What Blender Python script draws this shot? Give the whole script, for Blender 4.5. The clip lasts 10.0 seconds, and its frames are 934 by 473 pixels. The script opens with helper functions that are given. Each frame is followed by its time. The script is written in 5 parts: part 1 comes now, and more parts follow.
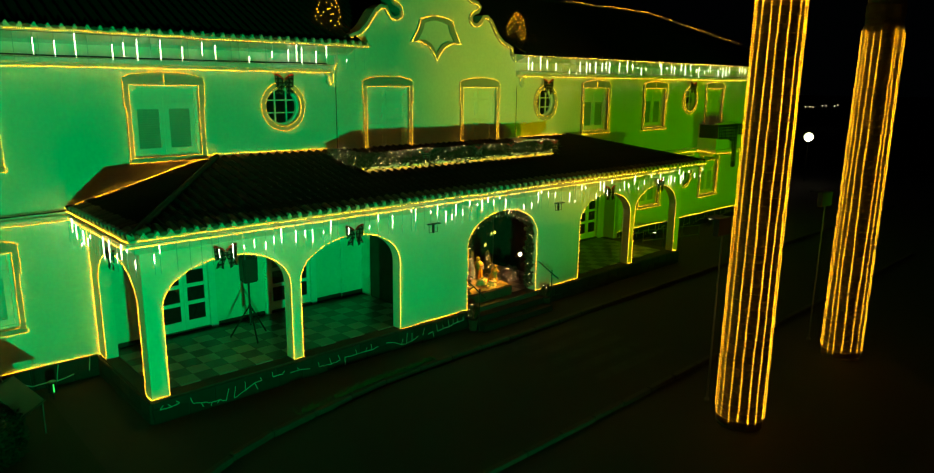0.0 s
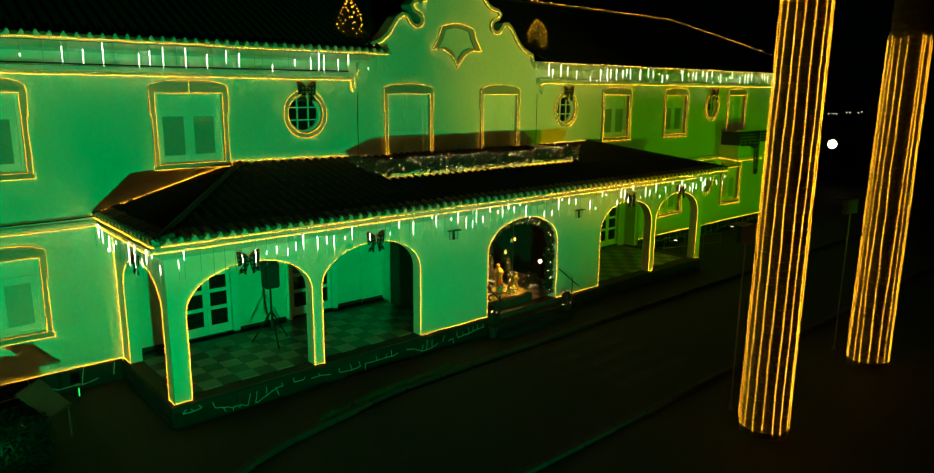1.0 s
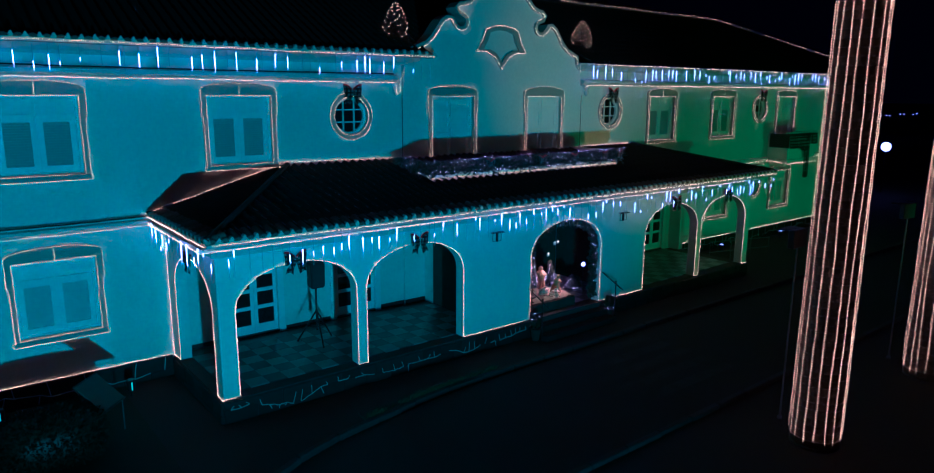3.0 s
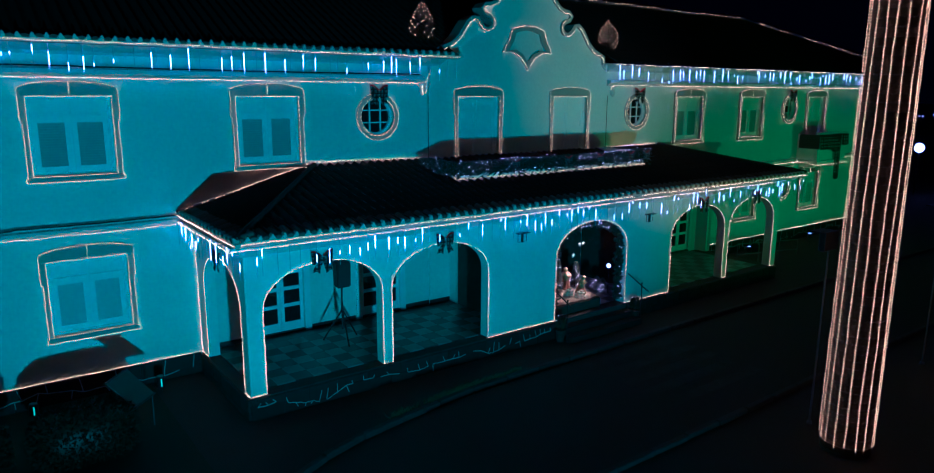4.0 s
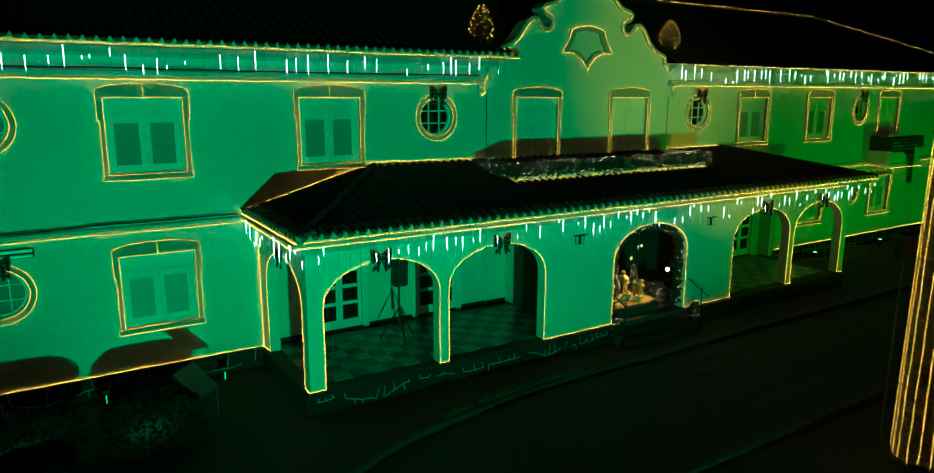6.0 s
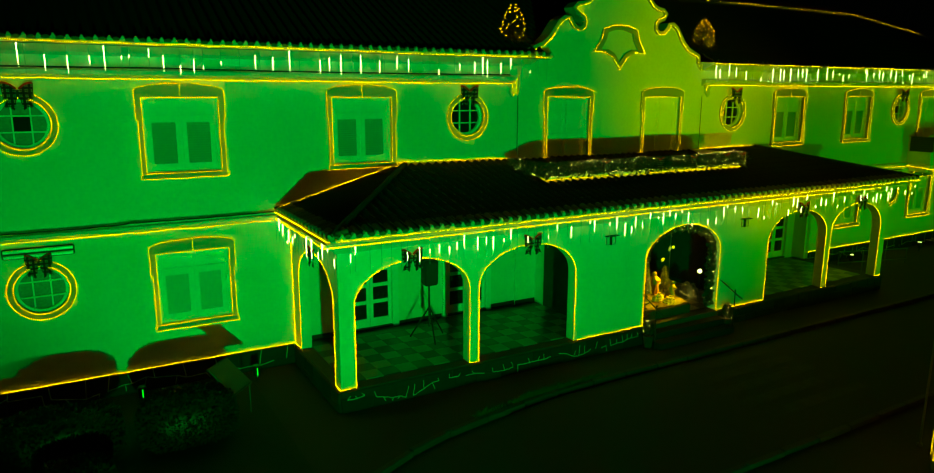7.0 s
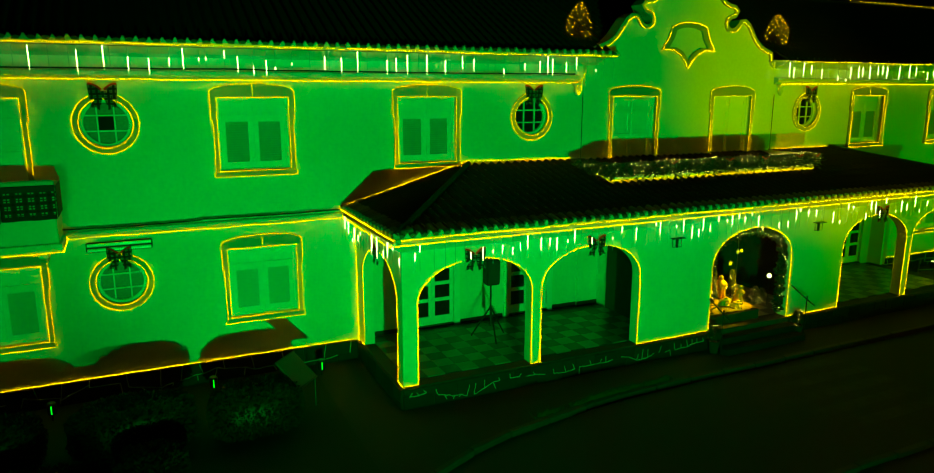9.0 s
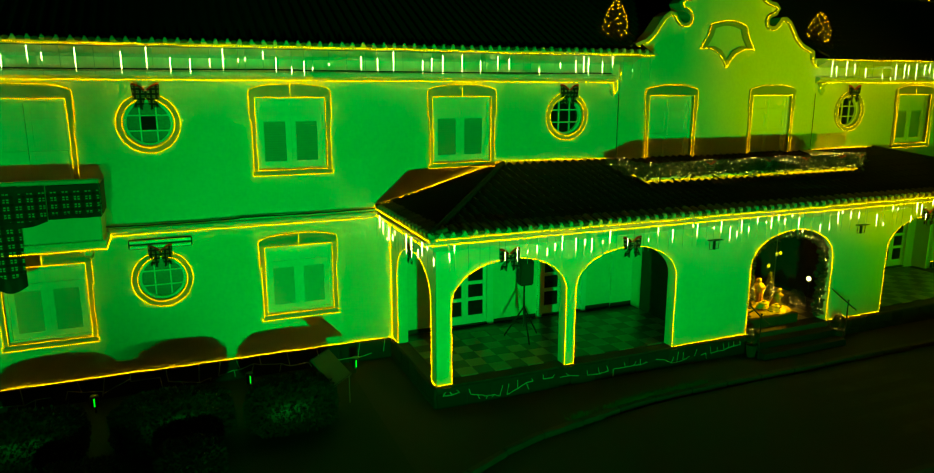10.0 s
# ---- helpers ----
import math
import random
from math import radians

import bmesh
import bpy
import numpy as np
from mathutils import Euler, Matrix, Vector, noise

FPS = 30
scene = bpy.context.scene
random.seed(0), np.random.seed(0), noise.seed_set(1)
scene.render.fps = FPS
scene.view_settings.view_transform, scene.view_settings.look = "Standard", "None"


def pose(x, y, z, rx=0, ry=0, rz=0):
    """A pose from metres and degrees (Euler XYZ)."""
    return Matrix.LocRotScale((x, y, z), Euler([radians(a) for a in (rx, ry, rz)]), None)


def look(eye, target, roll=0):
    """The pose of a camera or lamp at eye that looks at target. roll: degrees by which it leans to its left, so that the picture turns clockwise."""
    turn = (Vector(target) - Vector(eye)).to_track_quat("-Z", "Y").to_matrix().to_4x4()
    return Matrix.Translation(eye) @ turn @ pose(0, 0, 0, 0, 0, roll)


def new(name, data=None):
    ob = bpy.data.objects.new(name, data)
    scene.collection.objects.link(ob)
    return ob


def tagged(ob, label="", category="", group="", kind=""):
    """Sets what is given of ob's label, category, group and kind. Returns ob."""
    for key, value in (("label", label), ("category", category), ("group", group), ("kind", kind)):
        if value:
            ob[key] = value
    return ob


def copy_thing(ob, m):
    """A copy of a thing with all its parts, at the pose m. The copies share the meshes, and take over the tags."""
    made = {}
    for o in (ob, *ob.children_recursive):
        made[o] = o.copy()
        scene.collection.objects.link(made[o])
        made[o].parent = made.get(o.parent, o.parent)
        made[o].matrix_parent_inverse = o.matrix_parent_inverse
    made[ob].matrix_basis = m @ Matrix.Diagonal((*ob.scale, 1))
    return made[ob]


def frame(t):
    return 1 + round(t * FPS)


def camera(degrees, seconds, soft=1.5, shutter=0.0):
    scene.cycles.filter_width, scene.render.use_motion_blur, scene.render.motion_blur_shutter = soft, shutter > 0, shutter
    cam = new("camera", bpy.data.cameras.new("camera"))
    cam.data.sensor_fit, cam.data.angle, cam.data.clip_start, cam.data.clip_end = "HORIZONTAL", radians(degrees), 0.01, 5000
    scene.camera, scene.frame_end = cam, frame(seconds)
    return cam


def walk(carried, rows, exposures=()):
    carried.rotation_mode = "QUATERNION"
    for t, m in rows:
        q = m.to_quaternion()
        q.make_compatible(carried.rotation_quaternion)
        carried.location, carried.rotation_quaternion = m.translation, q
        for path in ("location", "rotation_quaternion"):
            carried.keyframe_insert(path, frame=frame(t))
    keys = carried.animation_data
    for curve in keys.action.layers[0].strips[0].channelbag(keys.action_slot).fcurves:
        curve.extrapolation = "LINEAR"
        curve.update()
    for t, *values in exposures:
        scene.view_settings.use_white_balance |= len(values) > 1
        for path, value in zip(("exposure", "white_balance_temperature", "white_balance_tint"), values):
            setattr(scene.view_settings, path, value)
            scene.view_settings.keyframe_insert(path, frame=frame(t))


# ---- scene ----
from mathutils import geometry

cam = camera(67.5, 10.0, soft=1.1)
PATH = [
    (0.0, pose(-4.100, -16.064, 6.500, 77.580, -0.700, -43.272)),
    (0.5, pose(-4.116, -16.048, 6.494, 77.975, -0.622, -42.501)),
    (1.0, pose(-4.134, -16.033, 6.489, 78.152, -0.555, -41.752)),
    (1.5, pose(-4.152, -16.017, 6.484, 78.254, -0.497, -40.997)),
    (2.0, pose(-4.171, -16.002, 6.481, 78.292, -0.447, -40.214)),
    (2.5, pose(-4.191, -15.986, 6.479, 78.303, -0.406, -39.386)),
    (4.0, pose(-4.253, -15.939, 6.479, 78.338, -0.317, -36.585)),
    (4.5, pose(-4.275, -15.924, 6.481, 78.352, -0.296, -35.548)),
    (5.0, pose(-4.298, -15.908, 6.484, 78.360, -0.278, -34.468)),
    (5.5, pose(-4.321, -15.892, 6.488, 78.356, -0.261, -33.355)),
    (7.0, pose(-4.395, -15.844, 6.506, 78.261, -0.212, -29.893)),
    (7.5, pose(-4.421, -15.829, 6.514, 78.212, -0.192, -28.718)),
    (8.0, pose(-4.447, -15.813, 6.523, 78.165, -0.170, -27.535)),
    (8.5, pose(-4.475, -15.797, 6.533, 78.124, -0.143, -26.339)),
    (9.0, pose(-4.503, -15.781, 6.544, 78.088, -0.110, -25.119)),
    (9.5, pose(-4.531, -15.765, 6.556, 78.048, -0.072, -23.859)),
    (10.0, pose(-4.560, -15.748, 6.569, 77.982, -0.026, -22.533)),
]
# the picture's cast: green and orange, a dimmer blue spell, a pure green one, orange again
CAST = [(0.0, 0.10, 7400, -16), (0.6, 0.08, 7400, -16), (1.1, -0.14, 7200, -14), (1.5, -0.26, 7200, -14), (2.0, -1.10, 3450, 66), (2.6, -1.00, 3420, 65),
        (4.0, -0.72, 3280, 52), (5.0, -0.64, 3220, 42), (5.5, -0.52, 3450, 14), (6.3, -0.25, 7000, -50), (7.0, -0.06, 80000, -78), (7.45, 0.12, 80000, -82), (9.0, 0.12, 80000, -82),
        (9.55, 0.18, 100000, -62), (10.0, 0.18, 100000, -62)]
walk(cam, PATH, CAST)

# ---------------- world and lights ----------------
world = bpy.data.worlds.new("night_sky")
scene.world = world
world.use_nodes = True
world.node_tree.nodes["Background"].inputs[0].default_value = (0.02, 0.03, 0.05, 1)
world.node_tree.nodes["Background"].inputs[1].default_value = 0.012

GREEN = (0.0, 1.0, 0.26)
AMBER = (1.0, 0.40, 0.0)
LIME = (0.18, 0.95, 0.0)
# place, aim, power, colour, spread in degrees, softness of the beam's edge, drop of the added lip that cuts the beam
# above the ground, if it has one; without power it is switched off
FLOODS = [
    ((-9.0, -23.0, 0.25), (-13.0, 0.0, 4.0), 6500, GREEN, 46, 0.8, -0.047),
    ((-4.5, -23.0, 0.25), (3.7, 0.0, 4.1), 9200, GREEN, 52, 0.6, -0.047),
    ((11.2, -15.2, 1.75), (13.2, 0.0, 7.2), 2600, AMBER, 36, 0.9, -0.018),
    ((17.5, -15.2, 1.75), (18.5, 0.0, 4.6), 1250, LIME, 72, 0.6, -0.018),
    ((29.5, -10.5, 0.80), (25.5, 0.0, 5.2), 950, LIME, 100, 0.5, -0.04),
    ((9.05, -9.4, 3.75), (9.2, 0.0, 4.3), 0, GREEN, 84, 0.6, None),
    ((14.45, -9.4, 3.75), (15.8, 0.0, 4.6), 0, GREEN, 90, 0.5, None),
]


def spot(name, place, aim, power, colour, degrees, size=0.018, blend=0.5):
    lamp = bpy.data.lights.new(name, "SPOT")
    lamp.energy, lamp.color, lamp.spot_size, lamp.spot_blend, lamp.shadow_soft_size = power, colour, radians(degrees), blend, size
    ob = new(name, lamp)
    ob.matrix_world = look(place, aim)
    return ob


for place, aim, power, colour, spread, soft_edge, lip in FLOODS:
    if power:
        spot("flood_beam", place, aim, power, colour, spread, blend=soft_edge)
spot("crib_lamp", (10.85, -2.55, 2.75), (9.45, -2.05, 0.9), 950, (1.0, 0.46, 0.07), 52, 0.03)

# ---------------- materials ----------------
def material(name, base, rough=0.8, metal=0.0, grain=0.0, scale=8.0, bump=0.0, bump_scale=60.0, tint=None, stain_scale=0.7, emit=None, power=0.0):
    m = bpy.data.materials.new(name)
    m.use_nodes = True
    nt = m.node_tree
    b = nt.nodes["Principled BSDF"]
    b.inputs["Base Color"].default_value = (*base, 1)
    b.inputs["Roughness"].default_value, b.inputs["Metallic"].default_value = rough, metal
    if emit:
        b.inputs["Emission Color"].default_value, b.inputs["Emission Strength"].default_value = (*emit, 1), power
    if grain or bump:
        co = nt.nodes.new("ShaderNodeTexCoord")
    if grain:
        fine, large = nt.nodes.new("ShaderNodeTexNoise"), nt.nodes.new("ShaderNodeTexNoise")
        fine.inputs["Scale"].default_value, fine.inputs["Detail"].default_value = scale, 6
        large.inputs["Scale"].default_value, large.inputs["Detail"].default_value = stain_scale, 5
        for n in (fine, large):
            nt.links.new(co.outputs["Object"], n.inputs["Vector"])
        both = nt.nodes.new("ShaderNodeMath")
        both.operation = "ADD"
        nt.links.new(fine.outputs["Fac"], both.inputs[0])
        nt.links.new(large.outputs["Fac"], both.inputs[1])
        span = nt.nodes.new("ShaderNodeMapRange")
        span.inputs["From Min"].default_value, span.inputs["From Max"].default_value = 0.6, 1.4
        nt.links.new(both.outputs[0], span.inputs["Value"])
        mix = nt.nodes.new("ShaderNodeMix")
        mix.data_type = "RGBA"
        other = tint or tuple(c * (1 - grain) for c in base)
        mix.inputs["A"].default_value, mix.inputs["B"].default_value = (*base, 1), (*other, 1)
        nt.links.new(span.outputs["Result"], mix.inputs["Factor"])
        nt.links.new(mix.outputs["Result"], b.inputs["Base Color"])
    if bump:
        n, bp = nt.nodes.new("ShaderNodeTexNoise"), nt.nodes.new("ShaderNodeBump")
        n.inputs["Scale"].default_value, n.inputs["Detail"].default_value = bump_scale, 5
        bp.inputs["Strength"].default_value, bp.inputs["Distance"].default_value = bump, 0.02
        nt.links.new(co.outputs["Object"], n.inputs["Vector"])
        nt.links.new(n.outputs["Fac"], bp.inputs["Height"])
        nt.links.new(bp.outputs["Normal"], b.inputs["Normal"])
    return m


def varied(m, low, high):
    """Lets pieces of one material differ a little from one another."""
    nt = m.node_tree
    b = nt.nodes["Principled BSDF"]
    info, span, hsv = nt.nodes.new("ShaderNodeObjectInfo"), nt.nodes.new("ShaderNodeMapRange"), nt.nodes.new("ShaderNodeHueSaturation")
    span.inputs["To Min"].default_value, span.inputs["To Max"].default_value = low, high
    nt.links.new(info.outputs["Random"], span.inputs["Value"])
    nt.links.new(span.outputs["Result"], hsv.inputs["Value"])
    if b.inputs["Base Color"].is_linked:
        nt.links.new(b.inputs["Base Color"].links[0].from_socket, hsv.inputs["Color"])
    else:
        hsv.inputs["Color"].default_value = b.inputs["Base Color"].default_value
    nt.links.new(hsv.outputs["Color"], b.inputs["Base Color"])
    return m


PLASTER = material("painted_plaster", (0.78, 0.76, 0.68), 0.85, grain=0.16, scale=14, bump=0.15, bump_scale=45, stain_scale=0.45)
PORCH_PLASTER = material("porch_plaster", (0.80, 0.78, 0.70), 0.85, grain=0.12, scale=16, bump=0.15, bump_scale=45, stain_scale=0.6)
TRIM = material("trim_paint", (0.34, 0.35, 0.31), 0.75, grain=0.2, scale=20, bump=0.1)
CORNICE = material("cornice_paint", (0.62, 0.62, 0.56), 0.8, grain=0.2, scale=12, bump=0.1)
SHUTTER = material("shutter_paint", (0.80, 0.80, 0.78), 0.55, grain=0.08, scale=10)
PANEL = material("shutter_panel_paint", (0.70, 0.70, 0.68), 0.55, grain=0.1, scale=10)
LOUVRE = material("louvre_paint", (0.52, 0.53, 0.51), 0.6, grain=0.12, scale=30)
PANE = material("dark_window_pane", (0.012, 0.014, 0.016), 0.08)
FROSTED = material("figured_glass", (0.20, 0.22, 0.21), 0.35, grain=0.6, scale=26, bump=0.5, bump_scale=30)
# roof slopes get their unlit look from near-black colour; eave tiles stay lighter
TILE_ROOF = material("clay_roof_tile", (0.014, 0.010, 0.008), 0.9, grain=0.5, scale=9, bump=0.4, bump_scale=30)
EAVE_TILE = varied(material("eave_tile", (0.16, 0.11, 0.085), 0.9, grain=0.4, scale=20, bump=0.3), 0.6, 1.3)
EAVE_PAN = material("limewashed_tile_end", (0.6, 0.58, 0.5), 0.9, grain=0.3, scale=20, bump=0.3)
STONE = varied(material("dark_plinth_stone", (0.020, 0.019, 0.018), 0.85, grain=0.5, scale=7, bump=0.5, bump_scale=25), 0.6, 1.5)
DARK_MORTAR = material("grimy_mortar", (0.025, 0.024, 0.023), 0.9, grain=0.4, scale=15, bump=0.3)
MORTAR = material("pale_mortar", (0.55, 0.55, 0.51), 0.9, grain=0.3, scale=15, bump=0.3)
PALE_TILE = varied(material("pale_floor_tile", (0.29, 0.29, 0.265), 0.35, grain=0.25, scale=18), 0.8, 1.15)
DARK_TILE = varied(material("dark_floor_tile", (0.05, 0.05, 0.048), 0.3, grain=0.3, scale=18), 0.7, 1.2)
GROUT = material("floor_grout", (0.06, 0.06, 0.055), 0.9, grain=0.3)
# asphalt, steps and paving: the unlit ground's darkness is put into the base colours
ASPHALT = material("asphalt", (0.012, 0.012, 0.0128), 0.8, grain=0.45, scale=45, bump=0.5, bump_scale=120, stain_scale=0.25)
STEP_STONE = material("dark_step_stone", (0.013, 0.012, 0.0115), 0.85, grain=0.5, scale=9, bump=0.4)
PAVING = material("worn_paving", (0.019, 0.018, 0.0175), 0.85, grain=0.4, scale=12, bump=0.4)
KERB = varied(material("kerb_stone", (0.045, 0.045, 0.043), 0.85, grain=0.4, scale=10, bump=0.3), 0.8, 1.2)
ROAD_PAINT = material("worn_road_paint", (0.038, 0.038, 0.037), 0.8, grain=0.95, scale=4, bump=0.2)
# lawn colour is lowered too, to hold the night's darkness
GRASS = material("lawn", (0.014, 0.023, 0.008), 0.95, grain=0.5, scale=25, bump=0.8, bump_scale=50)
BLADE = material("verge_grass_blade", (0.06, 0.12, 0.03), 0.7, grain=0.4, scale=10)
LEAF = material("leaf", (0.009, 0.017, 0.006), 0.55, grain=0.4, scale=8)
FIR = material("garland_fir", (0.025, 0.050, 0.020), 0.7, grain=0.4, scale=12)
BARK = material("palm_bark", (0.135, 0.092, 0.034), 0.95, grain=0.45, scale=5, bump=0.7, bump_scale=18, stain_scale=1.2)
BLACK_METAL = material("black_metal", (0.015, 0.015, 0.016), 0.45, 0.3)
MATT_BLACK = material("matt_black_visor", (0.003, 0.003, 0.003), 0.95)
GREY_METAL = material("galvanised_pole", (0.16, 0.16, 0.155), 0.5, 0.6, grain=0.2, scale=20)
BLACK_PLASTIC = material("black_plastic", (0.012, 0.012, 0.013), 0.55)
GRILLE = material("speaker_grille", (0.03, 0.03, 0.032), 0.7, bump=0.6, bump_scale=200)
CABLE = material("cable", (0.03, 0.03, 0.025), 0.6)
BULB = material("warm_bulb", (0.8, 0.6, 0.3), 0.4, emit=(1.0, 0.40, 0.032), power=20.0)
WINDOW_BULB = material("window_bulb", (0.8, 0.6, 0.3), 0.4, emit=(1.0, 0.41, 0.030), power=13.0)
PALM_BULB = material("palm_bulb", (0.8, 0.6, 0.3), 0.4, emit=(1.0, 0.40, 0.025), power=19.0)
WHITE_BULB = material("white_bulb", (0.8, 0.8, 0.7), 0.4, emit=(1.0, 0.60, 0.28), power=26.0)
ICICLE_LIT = material("icicle_light", (0.8, 0.9, 1.0), 0.3, emit=(1.0, 0.92, 0.75), power=10.0)
ICICLE_CLEAR = material("clear_tube", (0.45, 0.5, 0.5), 0.2)
TUBE_WHITE = material("white_tube_glass", (0.92, 0.92, 0.90), 0.25)
GLOBE = material("lamp_globe", (0.9, 0.95, 0.9), 0.4, emit=(1.0, 0.80, 0.60), power=7.0)
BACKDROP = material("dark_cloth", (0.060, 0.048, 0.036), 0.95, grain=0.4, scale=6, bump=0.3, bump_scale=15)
STRAW = material("straw", (0.62, 0.52, 0.34), 0.95, grain=0.4, scale=25, bump=0.8, bump_scale=40)
STATUE_GOLD = material("gilded_figure", (0.58, 0.27, 0.08), 0.5, 0.2, grain=0.35, scale=14, bump=0.4)
STATUE_PALE = material("painted_figure", (0.58, 0.42, 0.26), 0.6, grain=0.3, scale=12, bump=0.4)
# weak emission added so the unlit star plates look lit
STAR_GOLD = material("gold_star", (0.8, 0.7, 0.45), 0.4, emit=(1.0, 0.85, 0.5), power=0.12)
SIGN_BACK = material("sign_board", (0.06, 0.062, 0.05), 0.6, grain=0.3, scale=10)
TERRACOTTA = material("planter_clay", (0.05, 0.034, 0.027), 0.9, grain=0.3)
LENS = material("floodlight_lens", (0.5, 0.6, 0.5), 0.2, emit=(0.1, 1.0, 0.15), power=0.9)
FAR_LIGHT = material("far_window_light", (0.5, 0.5, 0.4), 0.5, emit=(1.0, 0.80, 0.60), power=1.8)


def tartan(name, pitch_x, pitch_z, pale):
    """Dark woven check: four small pale squares in each cell."""
    m = material(name, (0.02, 0.025, 0.02), 0.9)
    nt = m.node_tree

    def calc(kind, a, b=None, c=None):
        node = nt.nodes.new("ShaderNodeMath")
        node.operation = kind
        for slot, value in zip(node.inputs, (a, b, c)):
            if value is None:
                continue
            if isinstance(value, (int, float)):
                slot.default_value = value
            else:
                nt.links.new(value, slot)
        return node.outputs[0]

    co = nt.nodes.new("ShaderNodeTexCoord")
    sep = nt.nodes.new("ShaderNodeSeparateXYZ")
    nt.links.new(co.outputs["Object"], sep.inputs[0])
    wide, thin, band = [], [], []
    for axis, pitch in (("X", pitch_x), ("Z", pitch_z)):
        f = calc("FRACT", calc("MULTIPLY", sep.outputs[axis], 1 / pitch))
        wide.append(calc("COMPARE", f, 0.5, 0.25))
        thin.append(calc("COMPARE", f, 0.5, 0.055))
        band.append(calc("COMPARE", f, 0.5, 0.36))
    squares = calc("MULTIPLY", calc("MULTIPLY", wide[0], wide[1]), calc("SUBTRACT", 1.0, calc("MAXIMUM", thin[0], thin[1])))
    weave = calc("MULTIPLY", calc("ADD", band[0], band[1]), 0.035)
    mix = nt.nodes.new("ShaderNodeMix")
    mix.data_type = "RGBA"
    mix.inputs["A"].default_value, mix.inputs["B"].default_value = (0.012, 0.012, 0.012, 1), (pale, pale, pale * 0.9, 1)
    nt.links.new(calc("ADD", squares, weave), mix.inputs["Factor"])
    nt.links.new(mix.outputs["Result"], nt.nodes["Principled BSDF"].inputs["Base Color"])
    return m


TARTAN = tartan("check_cloth", 0.19, 0.14, 0.80)
RIBBON = tartan("check_ribbon", 0.085, 0.085, 0.42)
BOW_RED = material("red_ribbon", (0.62, 0.014, 0.014), 0.6, grain=0.3, scale=20)


# ---------------- mesh helpers ----------------
def finish(name, bm, mat, parent=None, label="", smooth=False):
    me = bpy.data.meshes.new(name)
    bmesh.ops.recalc_face_normals(bm, faces=bm.faces)
    bm.to_mesh(me)
    bm.free()
    me.materials.append(mat)
    if smooth:
        for p in me.polygons:
            p.use_smooth = True
    ob = new(name, me)
    if parent:
        ob.parent = parent
    if label:
        ob["label"] = label
    return ob


def part(name, bm, mat, parent, label="", smooth=False):
    return finish(name, bm, mat, parent, label, smooth)


def empty(name, label, category, group="", kind="", place=(0, 0, 0)):
    ob = new(name)
    ob.location = place
    return tagged(ob, label, category, group, kind)


def box(bm, x0, x1, y0, y1, z0, z1, bevel=0.0):
    vs = [bm.verts.new(p) for p in ((x0, y0, z0), (x1, y0, z0), (x1, y1, z0), (x0, y1, z0), (x0, y0, z1), (x1, y0, z1), (x1, y1, z1), (x0, y1, z1))]
    fs = [bm.faces.new([vs[i] for i in f]) for f in ((3, 2, 1, 0), (4, 5, 6, 7), (0, 1, 5, 4), (1, 2, 6, 5), (2, 3, 7, 6), (3, 0, 4, 7))]
    if bevel:
        edges = list({e for f in fs for e in f.edges})
        bmesh.ops.bevel(bm, geom=edges, offset=bevel, segments=1, affect="EDGES")


def boxed(*boxes, bevel=0.0):
    bm = bmesh.new()
    for b in boxes:
        box(bm, *b, bevel=bevel)
    return bm


def rod(bm, a, b, r0, r1=None, sides=8, caps=True):
    a, b = Vector(a), Vector(b)
    r1 = r0 if r1 is None else r1
    d = (b - a).normalized()
    u = d.orthogonal().normalized()
    w = d.cross(u)
    rings = []
    for p, r in ((a, r0), (b, r1)):
        rings.append([bm.verts.new(p + r * (u * math.cos(k * math.tau / sides) + w * math.sin(k * math.tau / sides))) for k in range(sides)])
    for k in range(sides):
        bm.faces.new((rings[0][k], rings[0][(k + 1) % sides], rings[1][(k + 1) % sides], rings[1][k]))
    if caps:
        bm.faces.new(rings[0][::-1])
        bm.faces.new(rings[1])


def lathe(bm, profile, centre=(0, 0), sides=16):
    """Turns rows of (radius, height) round a vertical axis."""
    rings = [[bm.verts.new((centre[0] + r * math.cos(k * math.tau / sides), centre[1] + r * math.sin(k * math.tau / sides), z)) for k in range(sides)] for r, z in profile]
    for a, b in zip(rings, rings[1:]):
        for k in range(sides):
            bm.faces.new((a[k], a[(k + 1) % sides], b[(k + 1) % sides], b[k]))
    bm.faces.new(rings[0][::-1])
    bm.faces.new(rings[-1])


def slab(outline, holes, near, far, place):
    """A plate with holes: outline and holes are rows of (u, v); place(u, v, depth) gives the point."""
    bm = bmesh.new()
    loops = [outline, *holes]
    tris = geometry.tessellate_polygon([[Vector((u, v, 0)) for u, v in loop] for loop in loops])
    flat = [p for loop in loops for p in loop]
    front = [bm.verts.new(place(u, v, near)) for u, v in flat]
    back = [bm.verts.new(place(u, v, far)) for u, v in flat]
    for t in tris:
        for side in (front, back):
            try:
                bm.faces.new([side[i] for i in t])
            except ValueError:
                pass
    start = 0
    for loop in loops:
        n = len(loop)
        for i in range(n):
            a, b = start + i, start + (i + 1) % n
            bm.faces.new((front[a], front[b], back[b], back[a]))
        start += n
    return bm


def upright(u, v, depth):
    return (u, depth, v)


def sideways(u, v, depth):
    return (depth, u, v)


def arc(cx, cz, rx, rz, a0, a1, steps):
    return [(cx + rx * math.cos(radians(a0 + (a1 - a0) * i / steps)), cz + rz * math.sin(radians(a0 + (a1 - a0) * i / steps))) for i in range(steps + 1)]


